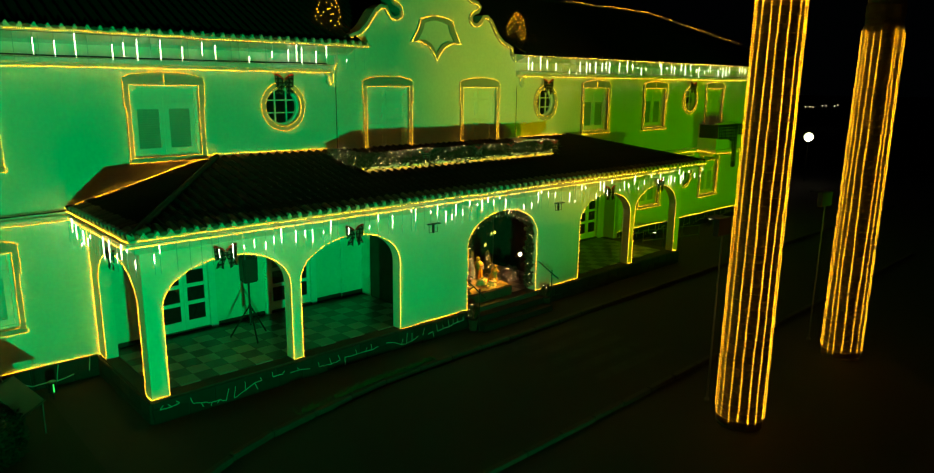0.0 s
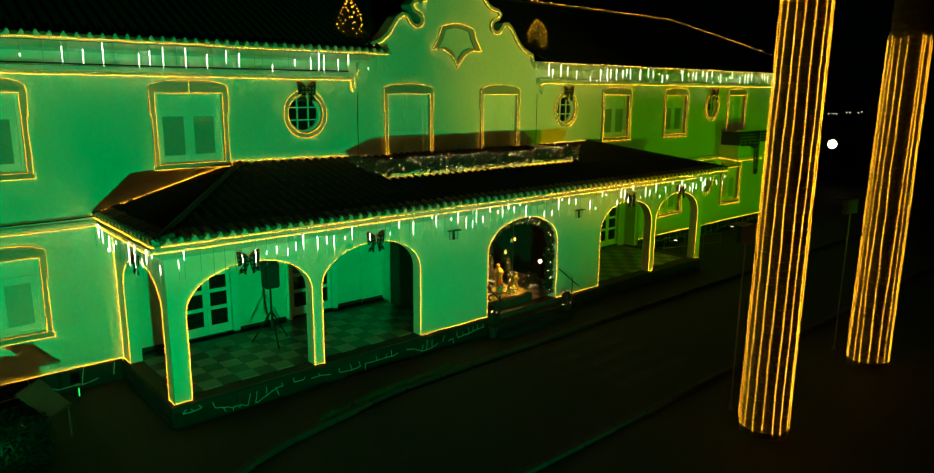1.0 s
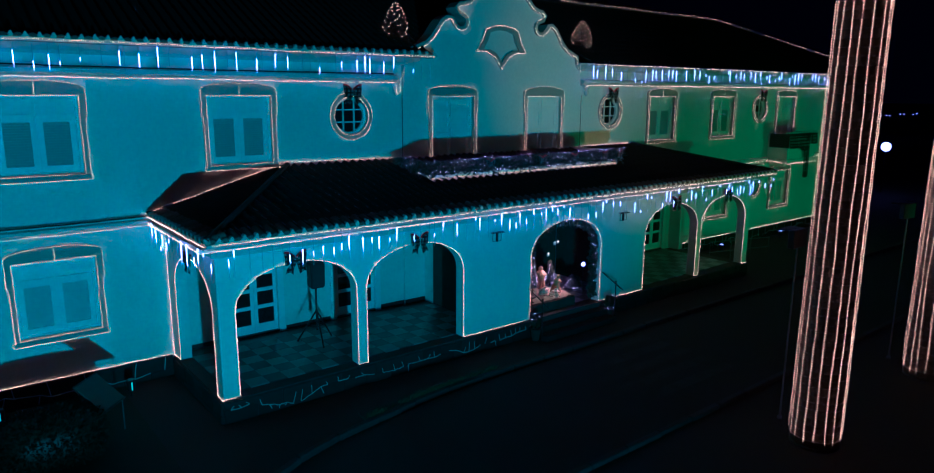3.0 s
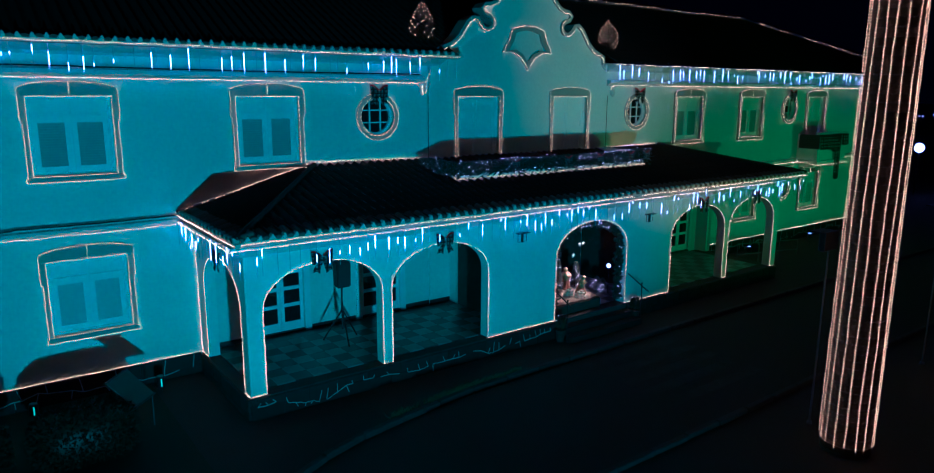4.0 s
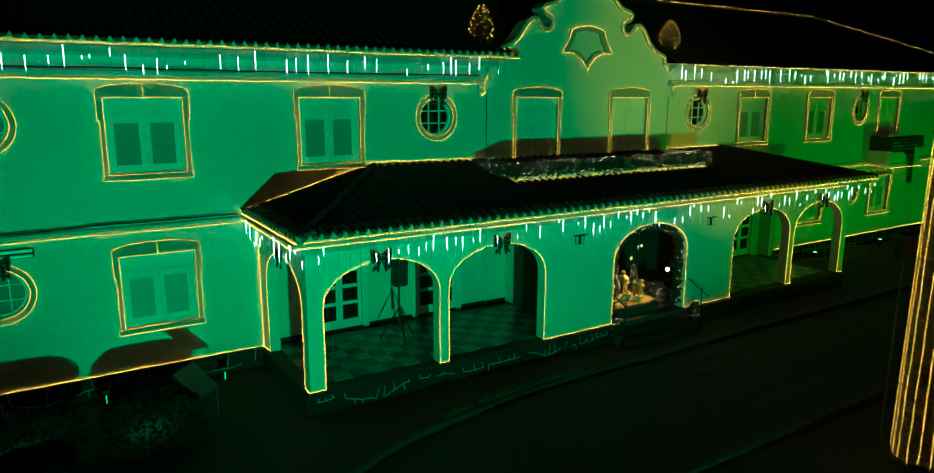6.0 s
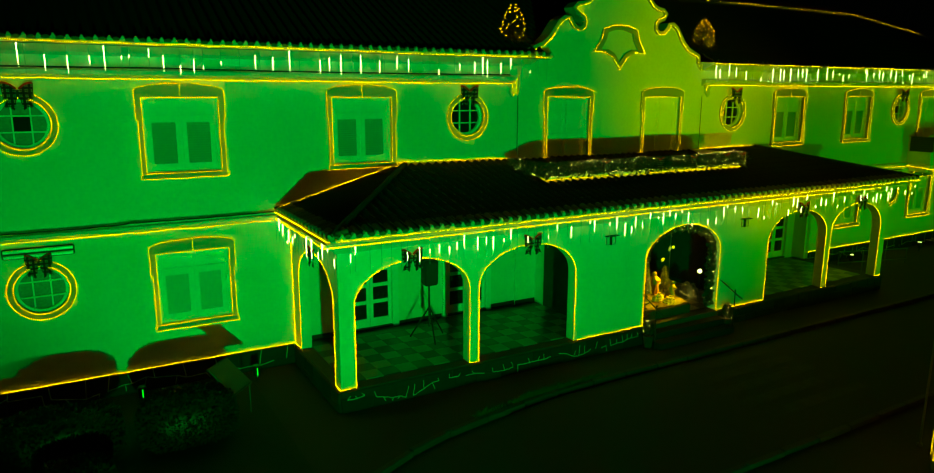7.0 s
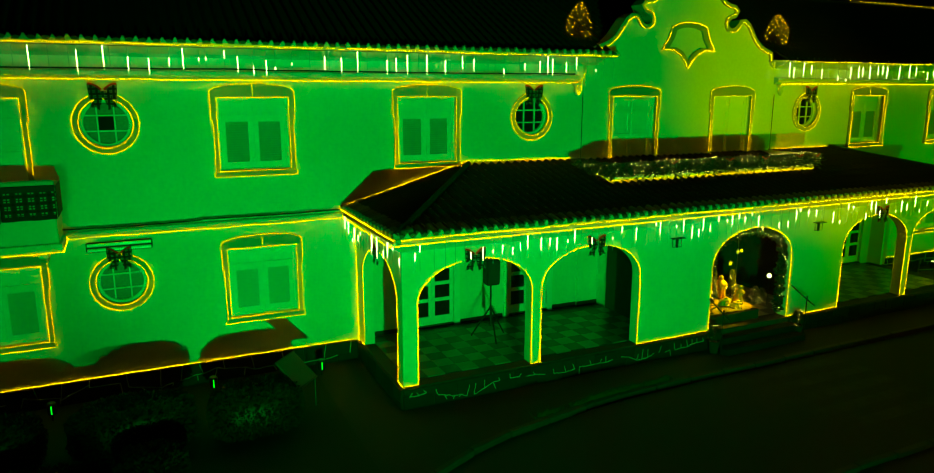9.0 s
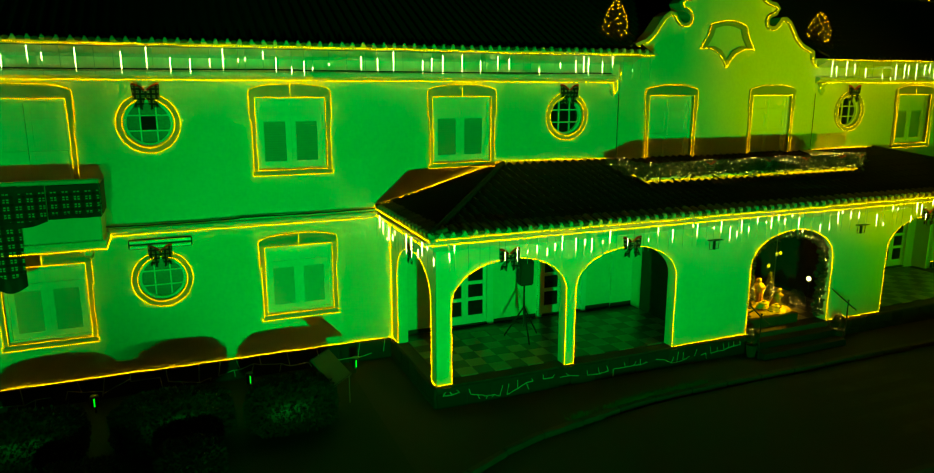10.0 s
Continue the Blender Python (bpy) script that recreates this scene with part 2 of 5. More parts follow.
def strip(bm, inner, outer, near, far, place=upright, closed=False):
    """A raised band between two lines of equal length."""
    n = len(inner)
    rows = [[bm.verts.new(place(*p, d)) for p in line] for line, d in ((inner, far), (inner, near), (outer, near), (outer, far))]
    for i in range(n if closed else n - 1):
        j = (i + 1) % n
        for a, b in zip(rows, rows[1:]):
            bm.faces.new((a[i], a[j], b[j], b[i]))
    if not closed:
        bm.faces.new([r[0] for r in rows])
        bm.faces.new([r[-1] for r in rows][::-1])


def resample(points, gap):
    pts = [Vector(p) for p in points]
    out, carry = [], 0.0
    for a, b in zip(pts, pts[1:]):
        length = (b - a).length
        if length < 1e-6:
            continue
        s = carry
        while s < length:
            out.append(a + (b - a) * (s / length))
            s += gap
        carry = s - length
    return out


def tube_mesh(bm, points, r, sides=4):
    pts = [Vector(p) for p in points]
    rings = []
    for i, p in enumerate(pts):
        d = (pts[min(i + 1, len(pts) - 1)] - pts[max(i - 1, 0)]).normalized()
        u = d.cross(Vector((0.13, -0.9, 0.41))).normalized()
        w = d.cross(u)
        rings.append([bm.verts.new(p + r * (u * math.cos(k * math.tau / sides) + w * math.sin(k * math.tau / sides))) for k in range(sides)])
    for a, b in zip(rings, rings[1:]):
        for k in range(sides):
            bm.faces.new((a[k], a[(k + 1) % sides], b[(k + 1) % sides], b[k]))


OCTA = ((1, 0, 0), (-1, 0, 0), (0, 1, 0), (0, -1, 0), (0, 0, 1), (0, 0, -1))
OCTA_F = ((0, 2, 4), (2, 1, 4), (1, 3, 4), (3, 0, 4), (2, 0, 5), (1, 2, 5), (3, 1, 5), (0, 3, 5))


def beads(name, places, radius, mat, parent, label=""):
    verts, faces = [], []
    for p in places:
        n = len(verts)
        verts += [(p[0] + radius * a, p[1] + radius * b, p[2] + radius * c) for a, b, c in OCTA]
        faces += [(n + a, n + b, n + c) for a, b, c in OCTA_F]
    me = bpy.data.meshes.new(name)
    me.from_pydata(verts, [], faces)
    me.materials.append(mat)
    ob = new(name, me)
    ob.parent = parent
    return tagged(ob, label, kind="stuff")


def light_string(points, label, group="", gap=0.034, radius=0.0065, mat=None, wobble=0.006, name="light_string"):
    pts = [Vector(p) for p in points]
    rnd = random.Random(len(points) * 7 + int(abs(pts[0].x) * 100))
    fine = [pts[0]]
    for p, q in zip(pts, pts[1:]):
        n = max(1, int((q - p).length / 0.25))
        fine += [p + (q - p) * (k / n) for k in range(1, n + 1)]
    fine = [p + Vector((rnd.uniform(-wobble, wobble), 0, rnd.uniform(-wobble, wobble))) for p in fine]
    bm = bmesh.new()
    tube_mesh(bm, fine, 0.004, 3)
    ob = finish(name, bm, CABLE)
    tagged(ob, label, "string lights", group)
    beads("bulb_row", resample(fine, gap), radius, mat or BULB, ob, "row of tiny warm glowing bulbs")
    return ob

# ---------------- plan ----------------
XC = 9.72                     # middle of the facade
GZ = 0.10                     # ground
FZ = 0.58                     # porch floor and plinth top
PY, PT = -3.15, 0.28          # porch front and wall thickness
PX0, PX1 = 0.0, 18.80         # porch ends
WEST, EAST, BACK = -15.0, 33.6, 10.5
EAVE_Z, EAVE_Y = 7.40, -0.52
ROUND = [-5.03, 4.71, 2 * XC - 4.71, 2 * XC + 5.03]
WIN_U = [-12.2, -2.19, 1.83, 2 * XC - 1.83, 2 * XC + 2.19, 2 * XC + 12.2]
DOOR_U = [-7.20, 2 * XC + 7.20]
GDOOR = [7.93, 2 * XC - 7.93]
WIN_L = [-12.2, -7.20, -2.17, 2 * XC + 2.17, 2 * XC + 7.20, 2 * XC + 12.2]
PORCH_DOORS = [1.93, 4.72, 2 * XC - 4.72, 2 * XC - 1.93]
HW = 0.750                    # half width of a window opening


def circle(cx, cz, r, n=28):
    return [(cx + r * math.cos(k * math.tau / n), cz + r * math.sin(k * math.tau / n)) for k in range(n)]


def rect(x0, x1, z0, z1):
    return [(x0, z0), (x1, z0), (x1, z1), (x0, z1)]


# ---------------- ground ----------------
bm = bmesh.new()
box(bm, -600, 600, -600, 600, -0.5, 0.0)
ground = tagged(finish("ground", bm, ASPHALT), "asphalt forecourt with night darkness in its colour", "ground", kind="structure")
KERB_LINE = [(40.0, -4.40), (6.0, -4.36), (4.5, -4.42), (3.0, -4.60), (1.6, -4.86), (0.4, -5.25), (-0.6, -5.75), (-1.2, -6.15)]
bm = slab([(-1.2, PY - 0.054), (40.0, PY - 0.054)] + KERB_LINE, [], -0.1, GZ, lambda u, v, d: (u, v, d))
box(bm, PX1 + 0.03, 40.0, PY - 0.052, -0.055, -0.1, GZ)
box(bm, -1.2, PX0 - 0.075, PY - 0.052, -0.055, -0.1, GZ)
pavement = tagged(finish("pavement", bm, PAVING), "worn pavement before the porch with night darkness in its colour", "pavement", kind="structure")
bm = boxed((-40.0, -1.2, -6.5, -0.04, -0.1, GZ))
lawn = tagged(finish("lawn", bm, GRASS), "lawn and garden bed along the wall, coloured night-dark", "lawn", kind="structure")

# ---------------- facade walls ----------------
def window_hole(cx, low, high):
    return rect(cx - HW, cx + HW, low, high)


def door_hole(cx):
    return rect(cx - 0.65, cx + 0.65, FZ, 2.62)


UW, LW = (4.80, 6.36), (1.52, 3.09)
holes_w, holes_e = [], []
for cx in WIN_U + DOOR_U:
    (holes_w if cx < XC else holes_e).append(window_hole(cx, 4.45 if cx in DOOR_U else UW[0], UW[1]))
for cx in WIN_L:
    (holes_w if cx < XC else holes_e).append(window_hole(cx, *LW))
for cx in ROUND:
    (holes_w if cx < XC else holes_e).append(circle(cx, 5.86, 0.47))
    if cx in (ROUND[0], ROUND[3]):
        (holes_w if cx < XC else holes_e).append(circle(cx, 2.60, 0.47))
for cx in PORCH_DOORS:
    (holes_w if cx < XC else holes_e).append(door_hole(cx))
GX = 3.45                     # half width of the gable
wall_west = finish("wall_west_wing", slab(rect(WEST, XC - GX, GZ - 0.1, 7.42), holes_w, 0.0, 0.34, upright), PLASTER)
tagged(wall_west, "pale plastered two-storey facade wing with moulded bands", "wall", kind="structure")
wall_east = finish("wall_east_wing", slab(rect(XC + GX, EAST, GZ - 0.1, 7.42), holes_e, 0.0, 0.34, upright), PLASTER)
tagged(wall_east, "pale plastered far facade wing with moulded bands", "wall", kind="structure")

# gable outline, right half from the foot up, then mirrored
GABLE = [(3.45, 6.38), (3.38, 7.15), (3.24, 7.24), (3.16, 7.36), (3.13, 7.56), (2.95, 7.62), (2.70, 7.72), (2.46, 7.92), (2.30, 8.14), (2.16, 8.33),
         (2.00, 8.43), (1.88, 8.42), (1.80, 8.30), (1.70, 8.20), (1.57, 8.15), (1.42, 8.17), (1.31, 8.26), (1.28, 8.40), (1.32, 8.52), (1.42, 8.60),
         (1.60, 8.66), (1.66, 8.74), (1.58, 8.80), (1.40, 8.82), (1.20, 8.90), (1.04, 9.04), (0.86, 9.22), (0.60, 9.38), (0.30, 9.48), (0.0, 9.51)]
TOP = [(XC + u, v) for u, v in GABLE] + [(XC - u, v) for u, v in GABLE[-2::-1]]
holes_g = [rect(cx - 0.74, cx + 0.74, 4.62, UW[1]) for cx in GDOOR]
gable = finish("wall_gable", slab([(XC - GX, GZ - 0.1), (XC + GX, GZ - 0.1)] + TOP, holes_g + [rect(8.9, 10.54, FZ, 2.7)], -0.05, 0.34, upright), PLASTER)
tagged(gable, "scrolled baroque gable of pale plaster", "wall", kind="structure")


def offset_line(line, d):
    out = []
    for i, p in enumerate(line):
        a, b = line[max(i - 1, 0)], line[min(i + 1, len(line) - 1)]
        tx, tz = b[0] - a[0], b[1] - a[1]
        n = math.hypot(tx, tz) or 1
        out.append((p[0] + tz / n * d, p[1] - tx / n * d))
    return out


bm = bmesh.new()
strip(bm, TOP[3:-3], offset_line(TOP, 0.11)[3:-3], -0.13, 0.30)
coping = tagged(finish("gable_coping", bm, TRIM), "dark moulded coping along the gable scrolls", "trim", kind="structure")

# star-shaped emblem
STAR = [(0.0, 8.37), (-0.30, 8.34), (-0.62, 8.25), (-0.72, 7.95), (-0.95, 7.61), (-0.60, 7.62), (-0.28, 7.48), (-0.10, 7.28), (0.0, 7.12),
        (0.10, 7.28), (0.28, 7.48), (0.60, 7.62), (0.95, 7.61), (0.72, 7.95), (0.62, 8.25), (0.30, 8.34)]
star_out = [(XC - 0.02 + u, v) for u, v in STAR]
star_in = [(XC - 0.02 + u * 0.74, 7.86 + (v - 7.86) * 0.74) for u, v in STAR]
bm = bmesh.new()
strip(bm, star_in, star_out, -0.12, -0.04, closed=True)
emblem = tagged(finish("gable_emblem", bm, TRIM), "dark star-shaped plaster emblem frame on the gable", "emblem", kind="structure")

# plain outer walls that close the building
for name, b in (("wall_north", (WEST, EAST, BACK - 0.3, BACK, GZ - 0.1, 7.4)), ("wall_end_west", (WEST, WEST + 0.3, 0.345, BACK - 0.305, GZ - 0.1, 7.4)),
                ("wall_end_east", (EAST - 0.3, EAST, 0.345, BACK - 0.305, GZ - 0.1, 7.4))):
    tagged(finish(name, boxed(b), PLASTER), "plain plastered outer wall", "wall", kind="structure")
# added sheet whose dark colour replaces the gloom of the rooms
tagged(finish("wall_inner", boxed((WEST + 0.31, EAST - 0.31, 1.2, 1.3, GZ - 0.1, 7.3)), BACKDROP), "dark sheet standing in for unlit rooms behind the windows", "wall", kind="structure")


# mouldings
def moulding(x0, x1, rows, name, label):
    bm = bmesh.new()
    pts = [(-p, z) for p, z in rows]
    a = [bm.verts.new((x0, y, z)) for y, z in pts]
    b = [bm.verts.new((x1, y, z)) for y, z in pts]
    for i in range(len(pts) - 1):
        bm.faces.new((a[i], b[i], b[i + 1], a[i + 1]))
    bm.faces.new(a)
    bm.faces.new(b[::-1])
    return tagged(finish(name, bm, CORNICE), label, "trim", kind="structure")


CORNICE_ROWS = [(-0.003, 6.70), (0.05, 6.70), (0.07, 6.75), (0.14, 6.78), (0.17, 6.80), (0.17, 6.88), (-0.003, 6.90)]
COVE_ROWS = [(-0.003, 7.16), (0.05, 7.16), (0.10, 7.22), (0.26, 7.28), (0.40, 7.34), (0.44, 7.36), (0.44, 7.40), (-0.003, 7.41)]
COURSE_ROWS = [(-0.003, 3.60), (0.04, 3.60), (0.10, 3.65), (0.12, 3.68), (0.12, 3.73), (-0.003, 3.75)]
for x0, x1 in ((WEST, XC - GX - 0.2), (XC + GX + 0.05, EAST)):
    moulding(x0, x1, CORNICE_ROWS, "cornice", "moulded plaster cornice band")
    moulding(x0, x1 + (0.6 if x0 < XC else 0), COVE_ROWS, "eave_cove", "coved plaster moulding under the eaves")
for x0, x1 in ((WEST, -8.42), (-5.98, -0.30), (19.15, 25.42), (27.86, EAST)):
    moulding(x0, x1, COURSE_ROWS, "string_course", "thin plaster string course between the storeys")
for cx, side in ((6.02, -1), (13.42, 1)):
    bm = bmesh.new()
    lathe(bm, [(0.02, 6.36), (0.06, 6.42), (0.09, 6.50), (0.05, 6.56), (0.10, 6.64), (0.13, 6.70)], (cx, -0.10), 10)
    tagged(finish("corbel", bm, CORNICE, smooth=True), "small turned plaster drop under the cornice end", "corbel", kind="structure")
for cx in (6.24, 13.22):
    bm = bmesh.new()
    rod(bm, (cx, -0.062, 4.6), (cx, -0.062, 6.4), 0.009, sides=6)
    tagged(finish("downpipe", bm, BLACK_METAL), "thin dark pipe beside the gable", "pipe", kind="structure")

# ---------------- windows ----------------
def window_lines(cx, low, high, hw=HW, foot=None):
    """Outer and inner lines of the surround, from the left foot round to the right foot."""
    o = hw + 0.09
    e = hw + 0.125
    foot = low - 0.10 if foot is None else foot
    top = [(cx + e * math.cos(radians(a)) * 1.0, high + 0.13 + 0.16 * math.sin(radians(a))) for a in range(180, -1, -15)]
    ears = high - 0.46
    outer = [(cx - o, foot), (cx - o, ears), (cx - e, ears + 0.01), *top, (cx + e, ears + 0.01), (cx + o, ears), (cx + o, foot)]
    inner = [(cx - hw, foot + 0.10), (cx - hw, ears), (cx - hw, ears + 0.01)]
    inner += [(cx - hw + 2 * hw * i / 12, high) for i in range(13)]
    inner += [(cx + hw, ears + 0.01), (cx + hw, ears), (cx + hw, foot + 0.10)]
    return outer, inner


def leaf(parent, side, z0, z1, slats=True):
    """One shutter leaf: a flat panel with a drip line over a slatted louvre. side: -1 or 1."""
    x0, x1 = sorted((side * 0.002, side * (HW - 0.065)))
    a, b = sorted((side * 0.11, side * 0.575))
    lz0, lz1, line_z = z0 + 0.13, z0 + 0.995, z0 + 1.15
    bm = bmesh.new()
    strip(bm, rect(a, b, lz0, lz1), rect(x0, x1, z0, line_z - 0.006), 0.085, 0.125, closed=True)
    box(bm, x0, x1, 0.089, 0.125, line_z + 0.006, z1)
    box(bm, x0, x1, 0.112, 0.124, line_z - 0.007, line_z + 0.007)
    box(bm, a - 0.03, b + 0.03, 0.070, 0.084, line_z - 0.028, line_z - 0.008)
    for za, zb in ((z1 - 0.055, z1 - 0.043),):
        box(bm, a - 0.02, b + 0.02, 0.079, 0.088, za, zb)
    ob = part("shutter_leaf", bm, SHUTTER, parent, "white painted shutter leaf")
    bm = bmesh.new()
    box(bm, a - 0.005, b + 0.005, 0.124, 0.134, lz0 - 0.005, lz1 + 0.005)
    z = lz0 + 0.008
    while z < lz1 - 0.04:
        vs = [bm.verts.new(p) for p in ((a, 0.122, z + 0.040), (b, 0.122, z + 0.040), (b, 0.088, z), (a, 0.088, z))]
        bm.faces.new(vs)
        z += 0.050
    part("louvre", bm, LOUVRE if slats else PANEL, ob, "grey slatted louvre panel" if slats else "pale slatted panel")
    return ob


def window(name, cx, low, high, slats=True):
    o, i = window_lines(0, low, high)
    bm = bmesh.new()
    strip(bm, i, o, -0.055, 0.02)
    ob = finish(name, bm, TRIM)
    tagged(ob, "shuttered window in a dark arched plaster surround", "window", kind="structure")
    part("window_sill", boxed((-HW - 0.10, HW + 0.10, -0.10, 0.10, low - 0.11, low - 0.004), bevel=0.012), TRIM, ob)
    bm = bmesh.new()
    strip(bm, rect(-HW + 0.06, HW - 0.06, low + 0.05, high - 0.06), rect(-HW - 0.004, HW + 0.004, low - 0.002, high + 0.004), 0.07, 0.15, closed=True)
    box(bm, -HW + 0.06, HW - 0.06, 0.135, 0.15, low + 0.05, high - 0.06)
    part("window_frame", bm, SHUTTER, ob, "white painted wooden frame")
    for side in (-1, 1):
        leaf(ob, side, low + 0.055, high - 0.065, slats)
    part("cover_strip", boxed((-0.018, 0.018, 0.072, 0.086, low + 0.06, high - 0.30), bevel=0.004), SHUTTER, ob)
    ob.location.x = cx
    return ob


up = window("window_1", WIN_U[0], *UW)
for k, cx in enumerate(WIN_U[1:], 2):
    copy_thing(up, pose(cx, 0, 0)).name = f"window_{k}"
lo = window("window_7", WIN_L[0], *LW, False)
for k, cx in enumerate(WIN_L[1:], 8):
    copy_thing(lo, pose(cx, 0, 0)).name = f"window_{k}"


def balcony_door(name, cx, floor_z, y):
    high = UW[1]
    o, i = window_lines(0, floor_z + 0.1, high, 0.74, floor_z)
    bm = bmesh.new()
    strip(bm, i, o, -0.055, 0.02)
    ob = finish(name, bm, TRIM)
    tagged(ob, "tall closed balcony shutters in a dark arched surround", "door", kind="structure")
    bm = bmesh.new()
    strip(bm, rect(-0.68, 0.68, floor_z + 0.03, high - 0.06), rect(-0.745, 0.745, floor_z - 0.002, high + 0.004), 0.07, 0.15, closed=True)
    box(bm, -0.68, 0.68, 0.135, 0.15, floor_z + 0.03, high - 0.06)
    part("door_frame", bm, SHUTTER, ob, "white painted wooden frame")
    for x0, x1 in ((-0.675, -0.006), (0.006, 0.675)):
        bm = bmesh.new()
        for z0, z1 in ((floor_z + 0.04, 5.35), (5.36, 5.98), (5.99, high - 0.07)):
            strip(bm, rect(x0 + 0.10, x1 - 0.10, z0 + 0.09, z1 - 0.09), rect(x0, x1, z0, z1), 0.085, 0.125, closed=True)
            box(bm, x0 + 0.09, x1 - 0.09, 0.105, 0.13, z0 + 0.08, z1 - 0.08)
        part("shutter_leaf", bm, SHUTTER, ob, "panelled white shutter leaf")
    ob.location = (cx, y, 0)
    return ob


for k, cx in enumerate(GDOOR, 1):
    balcony_door(f"door_{k}", cx, 4.62, -0.05)
for k, cx in enumerate(DOOR_U, 3):
    balcony_door(f"door_{k}", cx, 4.45, 0.0)


def round_window(name, cx, cz, glass):
    bm = bmesh.new()
    strip(bm, circle(0, 0, 0.47, 32), circle(0, 0, 0.60, 32), -0.05, 0.02, closed=True)
    ob = finish(name, bm, TRIM)
    tagged(ob, "round barred window in a dark plaster ring", "window", kind="structure")
    bm = bmesh.new()
    strip(bm, circle(0, 0, 0.41, 32), circle(0, 0, 0.474, 32), 0.06, 0.16, closed=True)
    part("window_frame", bm, SHUTTER, ob, "white round frame")
    for k in (-0.155, 0.155):
        h = math.sqrt(0.41 ** 2 - k * k)
        part("glazing_bar", boxed((k - 0.014, k + 0.014, 0.09, 0.125, -h, h)), SHUTTER, ob)
        part("glazing_bar", boxed((-h, h, 0.088, 0.12, k - 0.014, k + 0.014)), SHUTTER, ob)
    ring = circle(0, 0, 0.43, 32)
    part("pane", slab(ring, [rect(-0.155, 0.155, -0.155, 0.155)], 0.13, 0.14, upright), glass, ob, "figured glass" if glass is FROSTED else "clear dark glass")
    part("pane", boxed((-0.154, 0.154, 0.128, 0.136, -0.154, 0.154)), PANE if cz > 4 else glass, ob, "clear dark middle pane" if cz > 4 else "figured glass")
    ob.location = (cx, 0, cz)
    return ob


for k, cx in enumerate(ROUND):
    round_window(f"window_{13 + k}", cx, 5.86, FROSTED if k in (0, 3) else PANE)
for k, cx in enumerate((ROUND[0], ROUND[3])):
    round_window(f"window_{17 + k}", cx, 2.60, FROSTED)


def porch_door(name, cx):
    bm = bmesh.new()
    strip(bm, [(-0.59, FZ), (-0.59, 2.56), (0.59, 2.56), (0.59, FZ)], [(-0.75, FZ), (-0.75, 2.70), (0.75, 2.70), (0.75, FZ)], -0.05, 0.12)
    ob = finish(name, bm, SHUTTER)
    tagged(ob, "white double door with dark square panes", "door", kind="structure")
    for x0, x1 in ((-0.585, -0.004), (0.004, 0.585)):
        bm = bmesh.new()
        rows = [0.86, 1.29, 1.72, 2.13]
        box(bm, x0, x0 + 0.085, 0.03, 0.075, FZ + 0.02, 2.55)
        box(bm, x1 - 0.085, x1, 0.03, 0.075, FZ + 0.02, 2.55)
        box(bm, x0 + 0.086, x1 - 0.086, 0.032, 0.073, FZ + 0.02, rows[0])
        for z in rows[1:]:
            box(bm, x0 + 0.086, x1 - 0.086, 0.032, 0.073, z - 0.045, z + 0.045)
        box(bm, x0 + 0.086, x1 - 0.086, 0.032, 0.073, 2.49, 2.55)
        lf = part("door_leaf", bm, SHUTTER, ob, "white painted glazed leaf")
        for z0, z1 in zip(rows, [1.245, 1.675, 2.085, 2.49]):
            z0 = z0 + (0.045 if z0 != rows[0] else 0)
            part("pane", boxed((x0 + 0.08, x1 - 0.08, 0.05, 0.056, z0, z1)), PANE, lf, "dark glass pane")
    ob.location.x = cx
    return ob


first = porch_door("door_5", PORCH_DOORS[0])
for k, cx in enumerate(PORCH_DOORS[1:], 6):
    copy_thing(first, pose(cx, 0, 0)).name = f"door_{k}"

# ---------------- porch ----------------
ARCHES = [(0.33, 2.99), (3.23, 5.91), (8.16, 10.89), (12.89, 15.60), (15.84, 18.47)]
SPRING, CROWN = 2.30, 3.12


def arch_line(x0, x1, foot, spring=SPRING, crown=CROWN, steps=18):
    cx, r = (x0 + x1) / 2, (x1 - x0) / 2
    return [(x0, foot)] + arc(cx, spring, r, crown - spring, 180, 0, steps) + [(x1, foot)]


line = [(PX0, FZ)]
for x0, x1 in ARCHES:
    line += arch_line(x0, x1, FZ)
line += [(PX1, FZ), (PX1, 3.56), (PX0, 3.56)]
porch_front = finish("wall_porch_front", slab(line, [], PY, PY + PT, upright), PORCH_PLASTER)
tagged(porch_front, "pale plastered porch front with five arches", "wall", kind="structure")
SIDE_ARCH = (-2.98, -0.50)
side_line = [(PY + PT + 0.001, FZ)] + [(SIDE_ARCH[0] + 0.12, FZ)] + arch_line(SIDE_ARCH[0] + 0.121, SIDE_ARCH[1], FZ)[1:] + [(-0.002, FZ), (-0.002, 3.56), (PY + PT + 0.001, 3.56)]
for name, x0, x1 in (("wall_porch_west", PX0, PX0 + 0.24), ("wall_porch_east", PX1 - 0.24, PX1)):
    tagged(finish(name, slab(side_line, [], x0, x1, sideways), PORCH_PLASTER), "pale plastered porch side with one arch", "wall", kind="structure")
bm = boxed((PX0 + 0.24, PX1 - 0.24, PY + PT, -0.06, 3.46, 3.56))
tagged(finish("ceiling_porch", bm, PORCH_PLASTER), "plain plastered porch ceiling", "ceiling", kind="structure")
bm = boxed((PX0 - 0.02, PX1 + 0.02, PY - 0.02, -0.004, GZ - 0.1, FZ - 0.03))
floor = tagged(finish("floor_porch", bm, GROUT), "porch floor of pale and dark chequered tiles", "floor", kind="structure")
